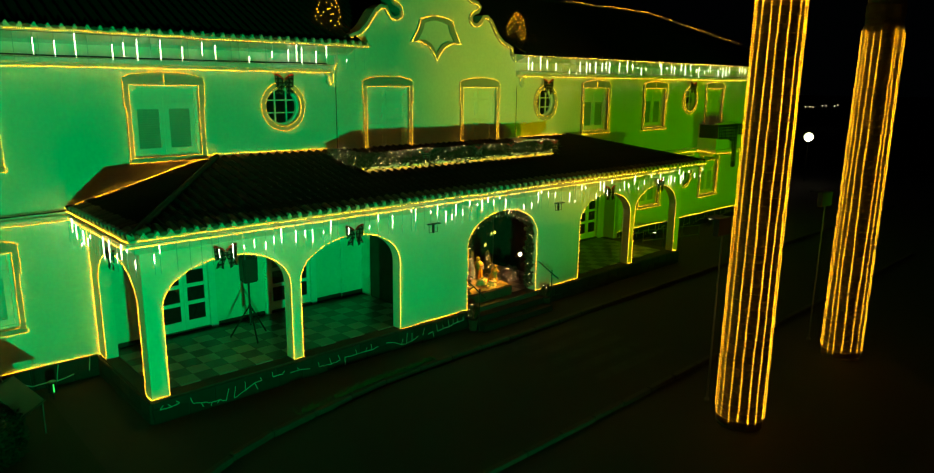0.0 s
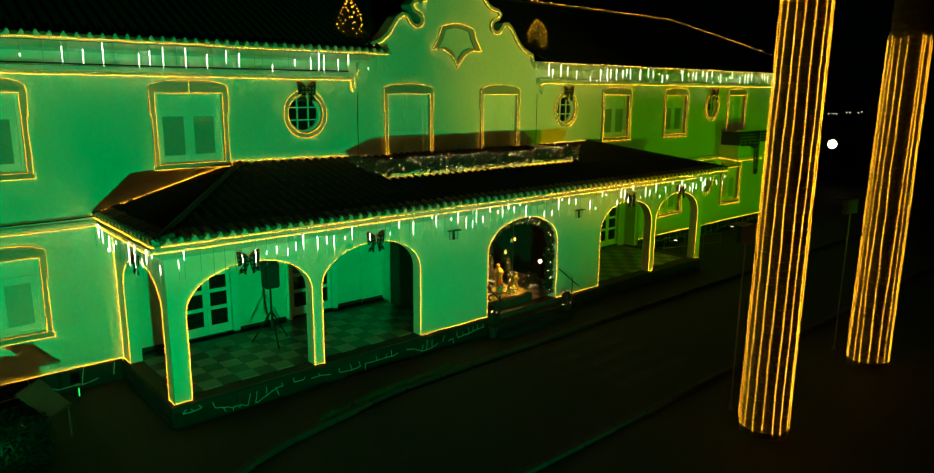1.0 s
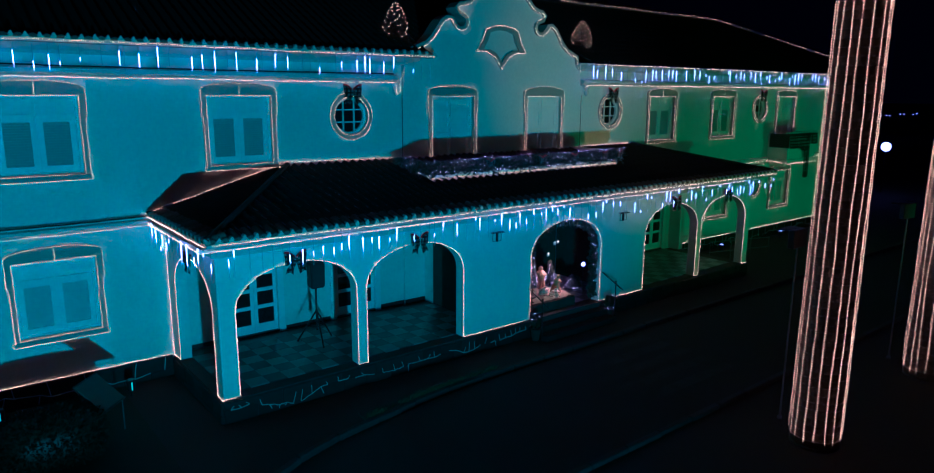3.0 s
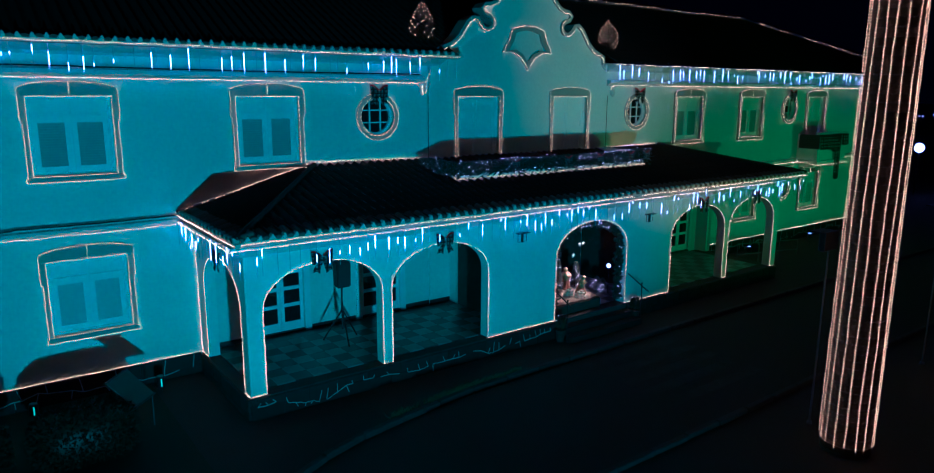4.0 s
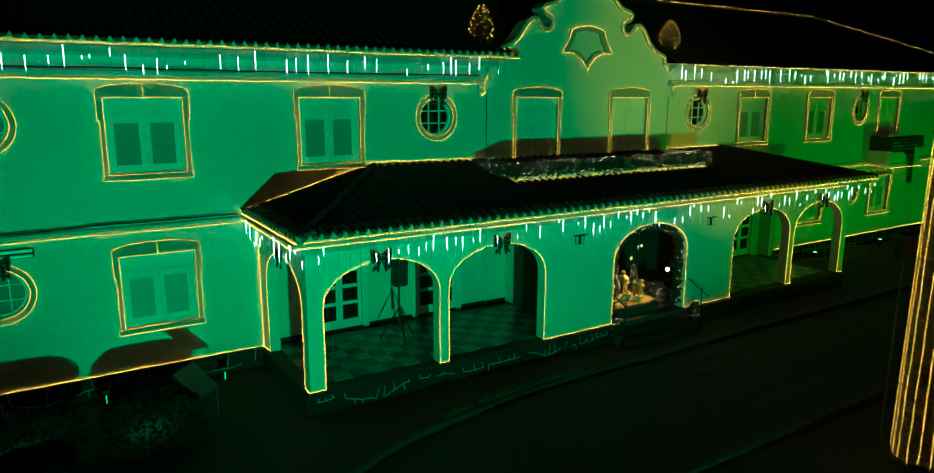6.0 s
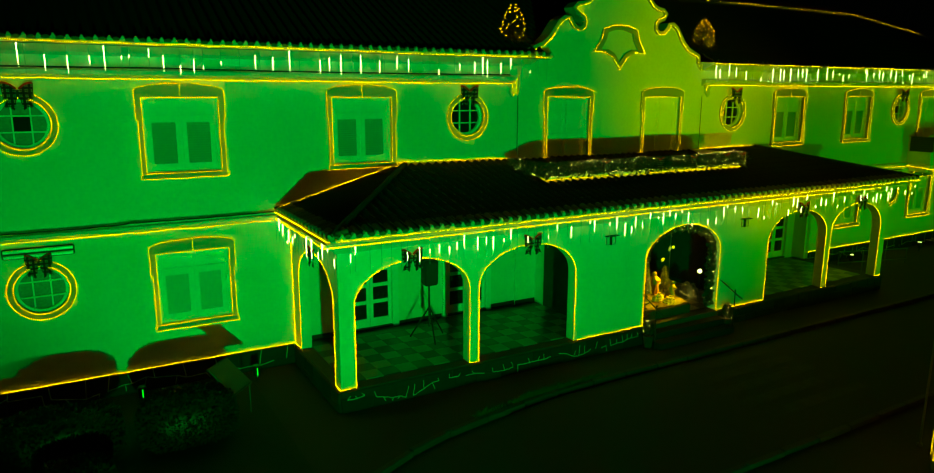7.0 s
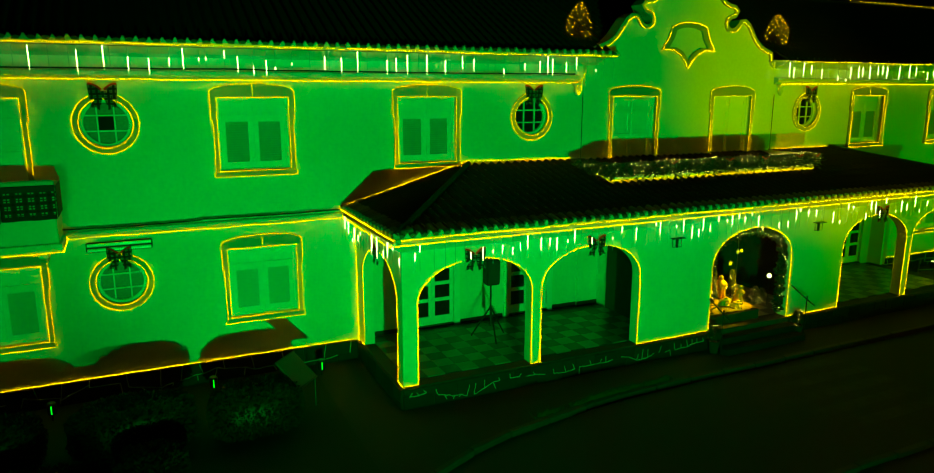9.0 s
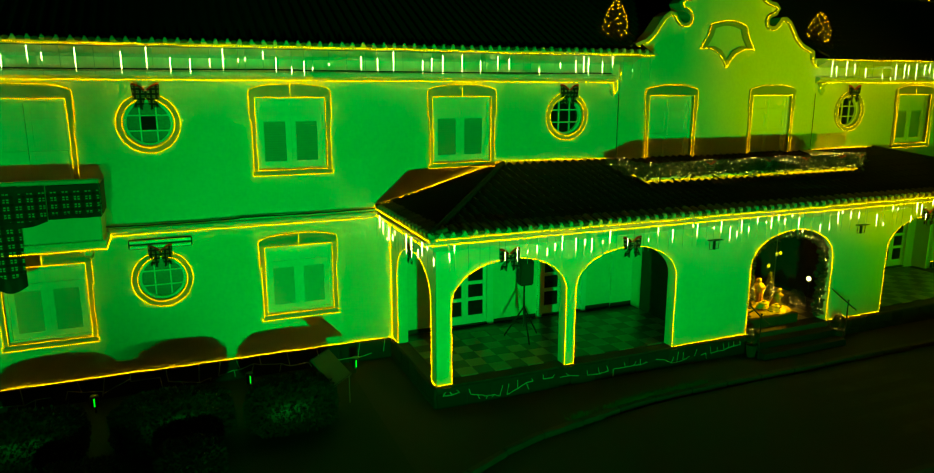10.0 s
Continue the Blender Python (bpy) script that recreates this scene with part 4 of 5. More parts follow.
for x0, x1 in ARCHES:
    light_string(on(arch_line(x0, x1, FZ + 0.01, steps=30), PY - 0.015), "warm lights round the porch arch", "porch string lights", wobble=0.003)
light_string([(PX0 - 0.015, u, v) for u, v in arch_line(SIDE_ARCH[0] + 0.12, SIDE_ARCH[1], FZ + 0.01, steps=30)], "warm lights round the porch side arch", "porch string lights", wobble=0.003)
light_string([(-0.02, -0.03, 3.5), (-0.02, -0.03, FZ), (-0.02, SIDE_ARCH[1], FZ)], "warm lights down the corner of wall and porch", "porch string lights")
light_string([(-0.02, SIDE_ARCH[0] + 0.12, FZ), (-0.02, PY - 0.02, FZ - 0.01), (ARCHES[0][0], PY - 0.02, FZ)], "warm lights round the pier foot", "porch string lights")
for a, b in ((ARCHES[0][1], ARCHES[1][0]), (ARCHES[1][1], ARCHES[2][0]), (ARCHES[2][1], ARCHES[3][0]), (ARCHES[3][1], ARCHES[4][0]), (ARCHES[4][1], PX1)):
    light_string([(a, PY - 0.025, FZ), (b, PY - 0.025, FZ)], "warm lights along the foot of the porch wall", "porch string lights")
light_string([(WEST + 0.2, -0.02, FZ + 0.01), (-0.02, -0.02, FZ + 0.01)], "warm lights along the foot of the wall", "facade string lights", wobble=0.01)
light_string([(PX1 + 0.02, -0.02, FZ + 0.05), (EAST, -0.02, FZ + 0.05)], "warm lights along the foot of the wall", "facade string lights", wobble=0.01)
light_string([(-5.95, -0.14, 3.60), (-0.32, -0.14, 3.62)], "warm lights under the string course", "facade string lights", wobble=0.012)
light_string([(19.2, -0.14, 3.60), (25.40, -0.14, 3.60)], "warm lights under the string course", "facade string lights", wobble=0.012)
light_string([(27.9, -0.14, 3.60), (EAST, -0.14, 3.60)], "warm lights under the string course", "facade string lights", wobble=0.012)
for cx in DOOR_U:
    light_string([(cx - 1.28, -0.05, 3.62), (cx - 1.28, -1.0, 3.53), (cx + 1.28, -1.0, 3.53), (cx + 1.28, -0.05, 3.62)], "warm lights under the balcony slab", "facade string lights")
# under the cornice and along the eaves
light_string([(WEST + 0.2, -0.19, 6.74), (5.98, -0.19, 6.70), (5.95, -0.22, 6.55), (6.00, -0.22, 6.40), (6.10, -0.2, 6.50), (6.08, -0.2, 6.72), (6.22, -0.2, 6.98)], "warm lights under the cornice", "facade string lights", wobble=0.008, gap=0.024)
light_string([(EAST, -0.19, 6.74), (13.35, -0.19, 6.72), (13.25, -0.2, 6.62), (13.22, -0.2, 6.55)], "warm lights under the cornice", "facade string lights", wobble=0.008, gap=0.024)
light_string([(XC - 7.3, EAVE_Y - 0.04, EAVE_Z - 0.03), (6.95, EAVE_Y - 0.04, EAVE_Z - 0.03)], "warm lights along the eave", "facade string lights", wobble=0.015)
light_string([(WEST, EAVE_Y - 0.04, EAVE_Z - 0.02), (XC - 7.3, EAVE_Y - 0.04, EAVE_Z - 0.02)], "warm lights along the eave", "facade string lights", wobble=0.015)
light_string([(13.02, EAVE_Y - 0.04, EAVE_Z - 0.03), (EX1, EAVE_Y - 0.04, EAVE_Z - 0.03), (EX1 + 0.04, 2.0, EAVE_Z)], "warm lights along the eave", "facade string lights", wobble=0.015)
# gable scrolls and emblem
light_string(on(TOP[1:-4], -0.15), "warm lights along the gable scrolls", "facade string lights", wobble=0.0)
light_string(on(star_out + star_out[:1], -0.135), "warm lights round the gable emblem", "facade string lights", wobble=0.0)
# ridge and hip
light_string([(11.0, RY, RZ + 0.16), (RX1, RY, RZ + 0.14), (EX1 + 0.1, EAVE_Y, EAVE_Z + 0.2)], "warm lights along the roof ridge and hip", "facade string lights", gap=0.06, wobble=0.02)
# porch roof edges
light_string([(PEX0 - 0.02, -0.03, PEZ + 0.04), (2.90, -0.03, PTZ + 0.10), (5.98, -0.03, PTZ + 0.05)], "warm lights where porch roof meets wall", "porch string lights", wobble=0.012)
light_string([(13.3, -0.08, PTZ + 0.05), (PEX1 - 3.3, -0.03, PTZ + 0.06)], "warm lights where porch roof meets wall", "porch string lights", wobble=0.012)
light_string([(PEX0 - 0.05, -0.05, PEZ), (PEX0 - 0.05, PEY - 0.04, PEZ - 0.03), (PEX1 + 0.04, PEY - 0.04, PEZ - 0.03)], "warm lights along the porch eave", "porch string lights", wobble=0.01, gap=0.03)
light_string([(PX0 - 0.365, -0.05, 3.66), (PX0 - 0.365, PY - 0.365, 3.61), (17.6, PY - 0.365, 3.61)], "warm lights on the porch cornice", "porch string lights", wobble=0.004, gap=0.028)
light_string([(BX0 - 0.03, -0.1, 4.68), (BX0 - 0.03, BY - 0.03, BZ + 0.05), (BX1 + 0.02, BY - 0.03, BZ + 0.05)], "warm lights along the foot of the balcony parapet", "porch string lights", wobble=0.006)

# ---------------- falling-light tubes ----------------
TUBES = {}
for lit in (0.08, 0.18, 0.32, 0.46):
    bm = bmesh.new()
    rod(bm, (0, 0, 0), (0, 0, -0.56), 0.0055, sides=5)
    m0 = finish("tube", bm, ICICLE_CLEAR)
    TUBES[lit] = m0.data
    bpy.data.objects.remove(m0)
LIT = {}
for lit in TUBES:
    bm = bmesh.new()
    rod(bm, (0, 0, 0), (0, 0, -lit), 0.0066, 0.0048, sides=6)
    m0 = finish("lit_section", bm, ICICLE_LIT)
    LIT[lit] = m0.data
    bpy.data.objects.remove(m0)


def icicles(a, b, count, label, seed):
    a, b = Vector(a), Vector(b)
    bm = bmesh.new()
    tube_mesh(bm, resample([a, b], 0.5) + [b], 0.006, 4)
    ob = tagged(finish("icicle_light_string", bm, CABLE), label, "icicle lights", "icicle light strings")
    rnd = random.Random(seed)
    for k in range(count):
        p = a + (b - a) * ((k + rnd.uniform(0.1, 0.9)) / count)
        lit = rnd.choice((0.08, 0.18, 0.32, 0.32, 0.46) if count < 80 else (0.08, 0.18, 0.18, 0.32))
        t = new("tube", TUBES[lit])
        t.location = p
        t.parent = ob
        if rnd.random() < 0.72:
            s = new("lit_section", LIT[lit])
            s.parent = t
            s.location = (0, 0, -rnd.uniform(0.0, 0.56 - lit))
    return ob


icicles((WEST, EAVE_Y - 0.05, EAVE_Z - 0.06), (6.9, EAVE_Y - 0.05, EAVE_Z - 0.06), 78, "white falling-light tubes hanging from the wing's eave", 11)
icicles((13.05, EAVE_Y - 0.05, EAVE_Z - 0.06), (EX1, EAVE_Y - 0.05, EAVE_Z - 0.06), 72, "white falling-light tubes hanging from the far wing's eave", 12)
icicles((PEX0, PEY - 0.02, PEZ - 0.10), (PEX1, PEY - 0.02, PEZ - 0.10), 92, "white falling-light tubes hanging from the porch eave", 13)
icicles((PEX0 - 0.03, -0.1, PEZ - 0.10), (PEX0 - 0.03, PEY, PEZ - 0.10), 15, "white falling-light tubes hanging from the porch side eave", 14)

# ---------------- palms ----------------
def palm(x, y, top_lights, height):
    ob = empty("palm_tree", "tall thick palm trunk wound with vertical strings of warm lights", "palm tree", "row of palms", place=(x, y, 0))
    bm = bmesh.new()
    prof = []
    z = -0.05
    k = 0
    while z < height:
        r = 0.425 - 0.004 * z + 0.012 * math.sin(k * 2.1)
        prof += [(r, z), (r + 0.014, z + 0.09), (r - 0.004, z + 0.105)]
        z += 0.15
        k += 1
    lathe(bm, prof, sides=28)
    part("trunk", bm, BARK, ob, "ringed grey-brown palm trunk", smooth=False)
    rnd = random.Random(int(x * 10))
    for s in range(16):
        a = s * math.tau / 16 + rnd.uniform(-0.08, 0.08)
        pts = []
        zz = 0.16 + rnd.uniform(0, 0.1)
        a1 = a
        while zz < top_lights:
            a1 += rnd.uniform(-0.022, 0.022)
            r = 0.458 - 0.004 * zz
            pts.append(Vector((r * math.cos(a1), r * math.sin(a1), zz)))
            zz += 0.3
        bm = bmesh.new()
        tube_mesh(bm, pts, 0.004, 3)
        c = part("light_string", bm, CABLE, ob, "vertical string of warm bulbs")
        beads("bulb_row", resample(pts, 0.046), 0.0074, PALM_BULB, c)
    return ob


palm(8.60, -10.53, 9.6, 10.4)
palm(13.93, -10.57, 7.95, 10.4)


# ---------------- floodlights ----------------
def floodlight(place, aim, lip, pole):
    """A housing open to the front, on a pole or a short bracket; a lip added under the lens keeps light off the ground.
    """
    x, y, z = place
    turn = math.degrees(math.atan2(aim[1] - y, aim[0] - x)) - 90
    label = "black floodlight on a tall thin grey pole" if pole else "black floodlight on a short ground bracket"
    ob = empty("floodlight", label, "floodlight", "facade floodlights", place=(x, y, z))
    ob.rotation_euler.z = radians(turn)
    part("housing", boxed((-0.24, 0.24, -0.26, -0.14, -0.18, 0.18), (-0.24, 0.24, -0.139, 0.08, 0.16, 0.18), bevel=0.008), BLACK_METAL, ob, "finned black housing")
    bm = bmesh.new()
    # lip added out of view, only to stop the beam reaching the ground
    if lip is not None:
        vs = [bm.verts.new(p) for p in ((-0.45, -0.139, -0.10 - lip * 0.2), (0.45, -0.139, -0.10 - lip * 0.2), (0.45, 0.34, -0.05 - lip), (-0.45, 0.34, -0.05 - lip))]
        bm.faces.new(vs)
        bmesh.ops.solidify(bm, geom=bm.faces[:], thickness=0.006)
        part("visor", bm, MATT_BLACK, ob, "black lip added to keep the beam off the ground")
    bm = bmesh.new()
    foot = -z - 0.05
    if pole:
        rod(bm, (0, -0.22, foot), (0, -0.22, -0.18), 0.02, 0.016, sides=10)
        rod(bm, (0, -0.22, foot), (0, -0.22, foot + 0.10), 0.05, sides=10)
        part("pole", bm, GREY_METAL, ob, "thin galvanised pole")
    else:
        rod(bm, (0, -0.2, foot), (0, -0.2, -0.18), 0.035, sides=8)
        part("bracket", bm, BLACK_METAL, ob)
    return ob


for place, aim, power, colour, spread, soft_edge, lip in FLOODS:
    floodlight(place, aim, lip, place[2] > 1.5)

# small ground spots along the wall, switched off, with a faint glowing status strip
for x in (-1.12, -3.46, -6.48, 21.2, 25.9):
    ob = empty("ground_spot", "small black ground spotlight beside the wall", "spotlight", "ground spotlights", place=(x, -0.72, GZ))
    bm = bmesh.new()
    rod(bm, (0, 0, -0.02), (0, 0, 0.12), 0.02, sides=8)
    part("stake", bm, BLACK_METAL, ob)
    bm = bmesh.new()
    lathe(bm, [(0.05, 0.12), (0.085, 0.15), (0.09, 0.36), (0.075, 0.37)], sides=14)
    part("body", bm, BLACK_METAL, ob, "black ribbed can")
    bm = bmesh.new()
    lathe(bm, [(0.07, 0.372), (0.07, 0.385)], sides=14)
    part("lens", bm, FROSTED if x < 10 else FAR_LIGHT, ob, "frosted round lens" if x < 10 else "glowing white lens")
    if x < 10:
        part("status_strip", boxed((-0.012, 0.012, -0.098, -0.088, 0.17, 0.34)), LENS, ob, "row of small green diodes")

# ---------------- wall lanterns and tube lamp ----------------
for x in (6.94, 11.78):
    ob = empty("wall_bracket", "small dark hooded metal bracket on the porch wall", "wall bracket", "porch wall brackets", place=(x, PY, 2.98))
    part("hood", boxed((-0.19, 0.19, -0.13, -0.003, 0.095, 0.112), bevel=0.005), BLACK_METAL, ob)
    part("stem", boxed((-0.018, 0.022, -0.06, -0.003, -0.13, 0.094), bevel=0.004), BLACK_METAL, ob)
    part("bar", boxed((-0.15, 0.13, -0.05, -0.04, -0.115, -0.107)), BLACK_METAL, ob)
    for sx in (-0.15, 0.122):
        part("bar", boxed((sx, sx + 0.008, -0.05, -0.04, -0.106, 0.094)), BLACK_METAL, ob)
for cx in (ROUND[0], ROUND[3]):
    ob = empty("tube_lamp", "unlit white fluorescent tube lamp above the round window", "tube lamp", "tube lamps", place=(cx + 0.02, -0.03, 3.385))
    part("batten", boxed((-0.62, 0.62, -0.05, 0.016, -0.11, 0.10), bevel=0.03), BLACK_PLASTIC, ob, "dark lamp housing")
    for z in (-0.055, 0.05):
        bm = bmesh.new()
        rod(bm, (-0.59, -0.075, z), (0.59, -0.075, z), 0.034, sides=12)
        part("tube", bm, TUBE_WHITE, ob, "white glass tube")
for cx, side in ((ROUND[0] - 1.42, 1), (ROUND[3] + 1.42, -1)):
    ob = empty("wall_spotlight", "small unlit dark spotlight on a short wall arm", "spotlight", "wall spotlights", place=(cx, 0, 3.27))
    part("plate", boxed((-0.05, 0.05, -0.03, -0.002, -0.02, 0.14), bevel=0.006), TRIM, ob)
    bm = bmesh.new()
    tube_mesh(bm, [(0, -0.03, 0.05), (0, -0.09, 0.05), (side * 0.05, -0.12, 0.02)], 0.016, 6)
    part("arm", bm, TRIM, ob)
    bm = bmesh.new()
    rod(bm, (side * 0.02, -0.12, 0.01), (side * 0.17, -0.17, -0.03), 0.035, 0.06, sides=12)
    part("head", bm, TRIM, ob, "dark conical lamp head")
# black cables along the string course
for (x0, x1, z, s) in ((-6.0, -3.4, 3.80, 1), (-3.4, -0.35, 3.82, 2), (WEST + 1, -2.0, 6.94, 3), (-2.0, 5.9, 6.93, 4)):
    bm = bmesh.new()
    n = 14
    tube_mesh(bm, [(x0 + (x1 - x0) * k / n, -0.05 - (0.13 if z > 6 else 0.06), z - 0.015 * math.sin(math.pi * k / n) + 0.004 * math.sin(k * 2.3 + s)) for k in range(n + 1)], 0.018, 5)
    tagged(finish("cable", bm, BLACK_PLASTIC), "black power cable along the wall moulding", "cable", "facade cables")

# ---------------- speaker ----------------
sp = empty("speaker_stand", "black tripod speaker stand on the porch floor", "speaker stand", place=(2.93, -1.3, FZ))
bm = bmesh.new()
rod(bm, (0, 0, 0.30), (0, 0, 1.36), 0.024, sides=10)
part("pole", bm, BLACK_METAL, sp)
bm = bmesh.new()
rod(bm, (0, 0, 0.72), (0, 0, 0.80), 0.034, sides=10)
part("collar", bm, BLACK_PLASTIC, sp)
for k in range(3):
    a = radians(k * 120 + 20)
    bm = bmesh.new()
    rod(bm, (0.02 * math.cos(a), 0.02 * math.sin(a), 0.76), (0.48 * math.cos(a), 0.48 * math.sin(a), 0.02), 0.020, sides=8)
    lg = part("leg", bm, BLACK_METAL, sp)
    bm = bmesh.new()
    rod(bm, (0.0, 0.0, 0.36), (0.25 * math.cos(a), 0.25 * math.sin(a), 0.395), 0.008, sides=6)
    part("brace", bm, BLACK_METAL, sp)
    bm = bmesh.new()
    rod(bm, (0.47 * math.cos(a), 0.47 * math.sin(a), 0.0), (0.485 * math.cos(a), 0.485 * math.sin(a), 0.035), 0.018, sides=8)
    part("rubber_foot", bm, BLACK_PLASTIC, lg)
ls = empty("loudspeaker", "black loudspeaker box on a tripod stand", "loudspeaker", place=(2.93, -1.3, FZ + 1.36))
bm = bmesh.new()
pl = [(-0.19, -0.16), (0.19, -0.16), (0.15, 0.16), (-0.15, 0.16)]
for z0, z1 in ((0.0, 0.62),):
    lo_v = [bm.verts.new((x * 0.94, y, z0)) for x, y in pl]
    hi_v = [bm.verts.new((x, y, z1)) for x, y in pl]
    bm.faces.new(lo_v[::-1])
    bm.faces.new(hi_v)
    for k in range(4):
        bm.faces.new((lo_v[k], lo_v[(k + 1) % 4], hi_v[(k + 1) % 4], hi_v[k]))
bmesh.ops.bevel(bm, geom=bm.edges[:], offset=0.03, segments=2, affect="EDGES")
part("cabinet", bm, BLACK_PLASTIC, ls)
part("grille", boxed((-0.15, 0.15, -0.172, -0.161, 0.05, 0.57), bevel=0.004), GRILLE, ls, "black perforated grille")

# ---------------- crib in the middle arch ----------------
pf = empty("crib_platform", "low platform spread with pale straw", "platform", place=(9.35, -2.35, FZ))
part("deck", boxed((-1.05, 0.75, -0.62, 1.2, 0.0, 0.26), bevel=0.01), BACKDROP, pf, "dark cloth-covered deck")
bm = bmesh.new()
n = 16
g = [[bm.verts.new((-1.03 + 1.76 * i / n, -0.60 + 1.78 * j / n, 0.27 + 0.05 * noise.noise((i * 0.6, j * 0.6, 2.0)) + 0.03)) for i in range(n + 1)] for j in range(n + 1)]
for j in range(n):
    for i in range(n):
        bm.faces.new((g[j][i], g[j][i + 1], g[j + 1][i + 1], g[j + 1][i]))
bmesh.ops.solidify(bm, geom=bm.faces[:], thickness=0.03)
part("straw", bm, STRAW, pf, "loose pale straw", smooth=True)


def figure(place, height, mat, kneel, turn, label):
    """One plain robed shape."""
    bm = bmesh.new()
    h = height
    foot, hip = (0.17, 0.15) if kneel else (0.13, 0.105)
    prof = [(foot - 0.01, 0.0), (foot, 0.03), (foot * 0.97, 0.10 * h), (hip, 0.25 * h), (hip * 0.88, 0.40 * h), (0.088, 0.52 * h), (0.105, 0.62 * h), (0.112, 0.68 * h), (0.092, 0.76 * h),
            (0.045, 0.80 * h), (0.040, 0.82 * h), (0.058, 0.86 * h), (0.064, 0.90 * h), (0.056, 0.95 * h), (0.030, 0.99 * h), (0.008, h)]
    lathe(bm, prof, sides=36)
    for v in bm.verts:
        f = v.co.z / h
        a = math.atan2(v.co.y, v.co.x)
        if f < 0.76:
            deep = (0.16 if f < 0.5 else 0.08) * (0.6 + 0.4 * math.sin(a * 2 + 5 * f))
            fold = 1 + deep * math.sin(a * 9 + 3 * f + 2 * noise.noise((a, f * 3, h)))
            v.co.x *= fold
            v.co.y *= fold
        v.co.y *= 0.82
        if 0.52 < f < 0.70 and v.co.y < -0.02:
            v.co.y -= 0.07 * (1 - abs(f - 0.61) / 0.09)
        v.co.y -= 0.10 * f * f if kneel else 0.02 * math.sin(f * 4)
        v.co += Vector((noise.noise(v.co * 22), noise.noise(v.co * 22 + Vector((5, 0, 0))), 0)) * 0.016
    ob = finish("crib_figure", bm, mat, smooth=True)
    ob.matrix_world = pose(*place, 0, 0, turn)
    return tagged(ob, label, "statue", "crib figures")


CZ0 = FZ + 0.30
figure((9.78, -1.92, CZ0), 0.66, STATUE_GOLD, False, 20, "gilded standing robed crib statue on straw")
figure((9.93, -1.72, CZ0), 0.58, STATUE_GOLD, False, -30, "gilded robed crib statue standing close behind")
figure((9.80, -2.48, CZ0), 0.52, STATUE_GOLD, True, 60, "gilded kneeling robed crib statue on straw")
figure((9.35, -2.45, CZ0), 0.26, STATUE_PALE, True, 0, "small pale low crib statue in the straw")
figure((9.50, -2.72, CZ0), 0.20, STATUE_PALE, True, 90, "small pale low crib statue in the straw")


def cone_tree(place, height, radius, seed, lights, label, leaves=1400):
    ob = empty("christmas_tree", label, "christmas tree", "crib trees", place=place)
    rnd = random.Random(seed)
    bm = bmesh.new()
    rod(bm, (0, 0, 0), (0, 0, height * 0.95), 0.022, 0.006, sides=6)
    part("trunk", bm, BARK, ob)
    verts, faces, lit = [], [], []
    for _ in range(leaves):
        f = rnd.random() ** 1.5
        z = 0.10 + f * (height - 0.12)
        r = radius * (1 - f) * rnd.uniform(0.3, 1.05)
        a = rnd.uniform(0, math.tau)
        p = Vector((r * math.cos(a), r * math.sin(a), z))
        d = Vector((math.cos(a), math.sin(a), rnd.uniform(-0.5, 0.3))).normalized() * rnd.uniform(0.05, 0.11)
        s = Vector((-math.sin(a), math.cos(a), 0)) * 0.014
        k = len(verts)
        verts += [p - s, p + s, p + d]
        faces.append((k, k + 1, k + 2))
    for _ in range(lights):
        f = rnd.random() ** 1.3
        a = rnd.uniform(0, math.tau)
        r = radius * (1 - f) * 1.02
        lit.append(Vector((r * math.cos(a), r * math.sin(a), 0.1 + f * (height - 0.12))))
    me = bpy.data.meshes.new("needles")
    me.from_pydata(verts, [], faces)
    me.materials.append(FIR)
    o = new("needles", me)
    o.parent = ob
    tagged(o, "dark fir needles", kind="stuff")
    beads("bulb_row", lit, 0.0062, WHITE_BULB, ob, "tiny warm white bulbs")
    return ob


cone_tree((9.42, -1.95, FZ + 0.30), 0.90, 0.14, 1, 58, "small fir tree with white lights beside the crib")
cone_tree((10.20, -1.85, FZ + 0.30), 0.78, 0.15, 2, 50, "small fir tree with white lights behind the crib")
cone_tree((10.98, -2.0, FZ), 0.55, 0.24, 3, 34, "small fir tree with white lights on the porch floor")
cone_tree((11.30, -1.95, FZ), 0.42, 0.12, 4, 16, "narrow fir tree with white lights by the partition")


def hanging_star(place, size):
    ob = empty("hanging_star", "pale gold star with an added faint glow, hung on a thread", "star", "hanging stars", place=place)
    pts = [(size * (1.0 if k % 2 == 0 else 0.42) * math.sin(k * math.pi / 5), size * (1.0 if k % 2 == 0 else 0.42) * math.cos(k * math.pi / 5)) for k in range(10)]
    bm = slab(pts, [], -0.008, 0.008, upright)
    part("star_plate", bm, STAR_GOLD, ob)
    bm = bmesh.new()
    rod(bm, (0, 0, size), (0, 0, 3.45 - place[2]), 0.002, sides=4)
    part("thread", bm, CABLE, ob)


hanging_star((9.95, -2.0, 1.88), 0.075)
hanging_star((10.20, -2.0, 2.18), 0.07)
hanging_star((10.27, -2.06, 2.22), 0.06)
gl = empty("crib_lamp_globe", "small bright round lamp on the crib wall", "lamp", place=(11.25, -2.2, 1.43))
bm = bmesh.new()
lathe(bm, [(0.01, -0.06), (0.045, -0.04), (0.06, 0.0), (0.045, 0.04), (0.01, 0.06)], sides=12)
part("globe", bm, GLOBE, gl, "glowing white globe", smooth=True)
bm = bmesh.new()
rod(bm, (0, 0, -0.85), (0, 0, -0.06), 0.012, sides=8)
part("stem", bm, BLACK_METAL, gl)

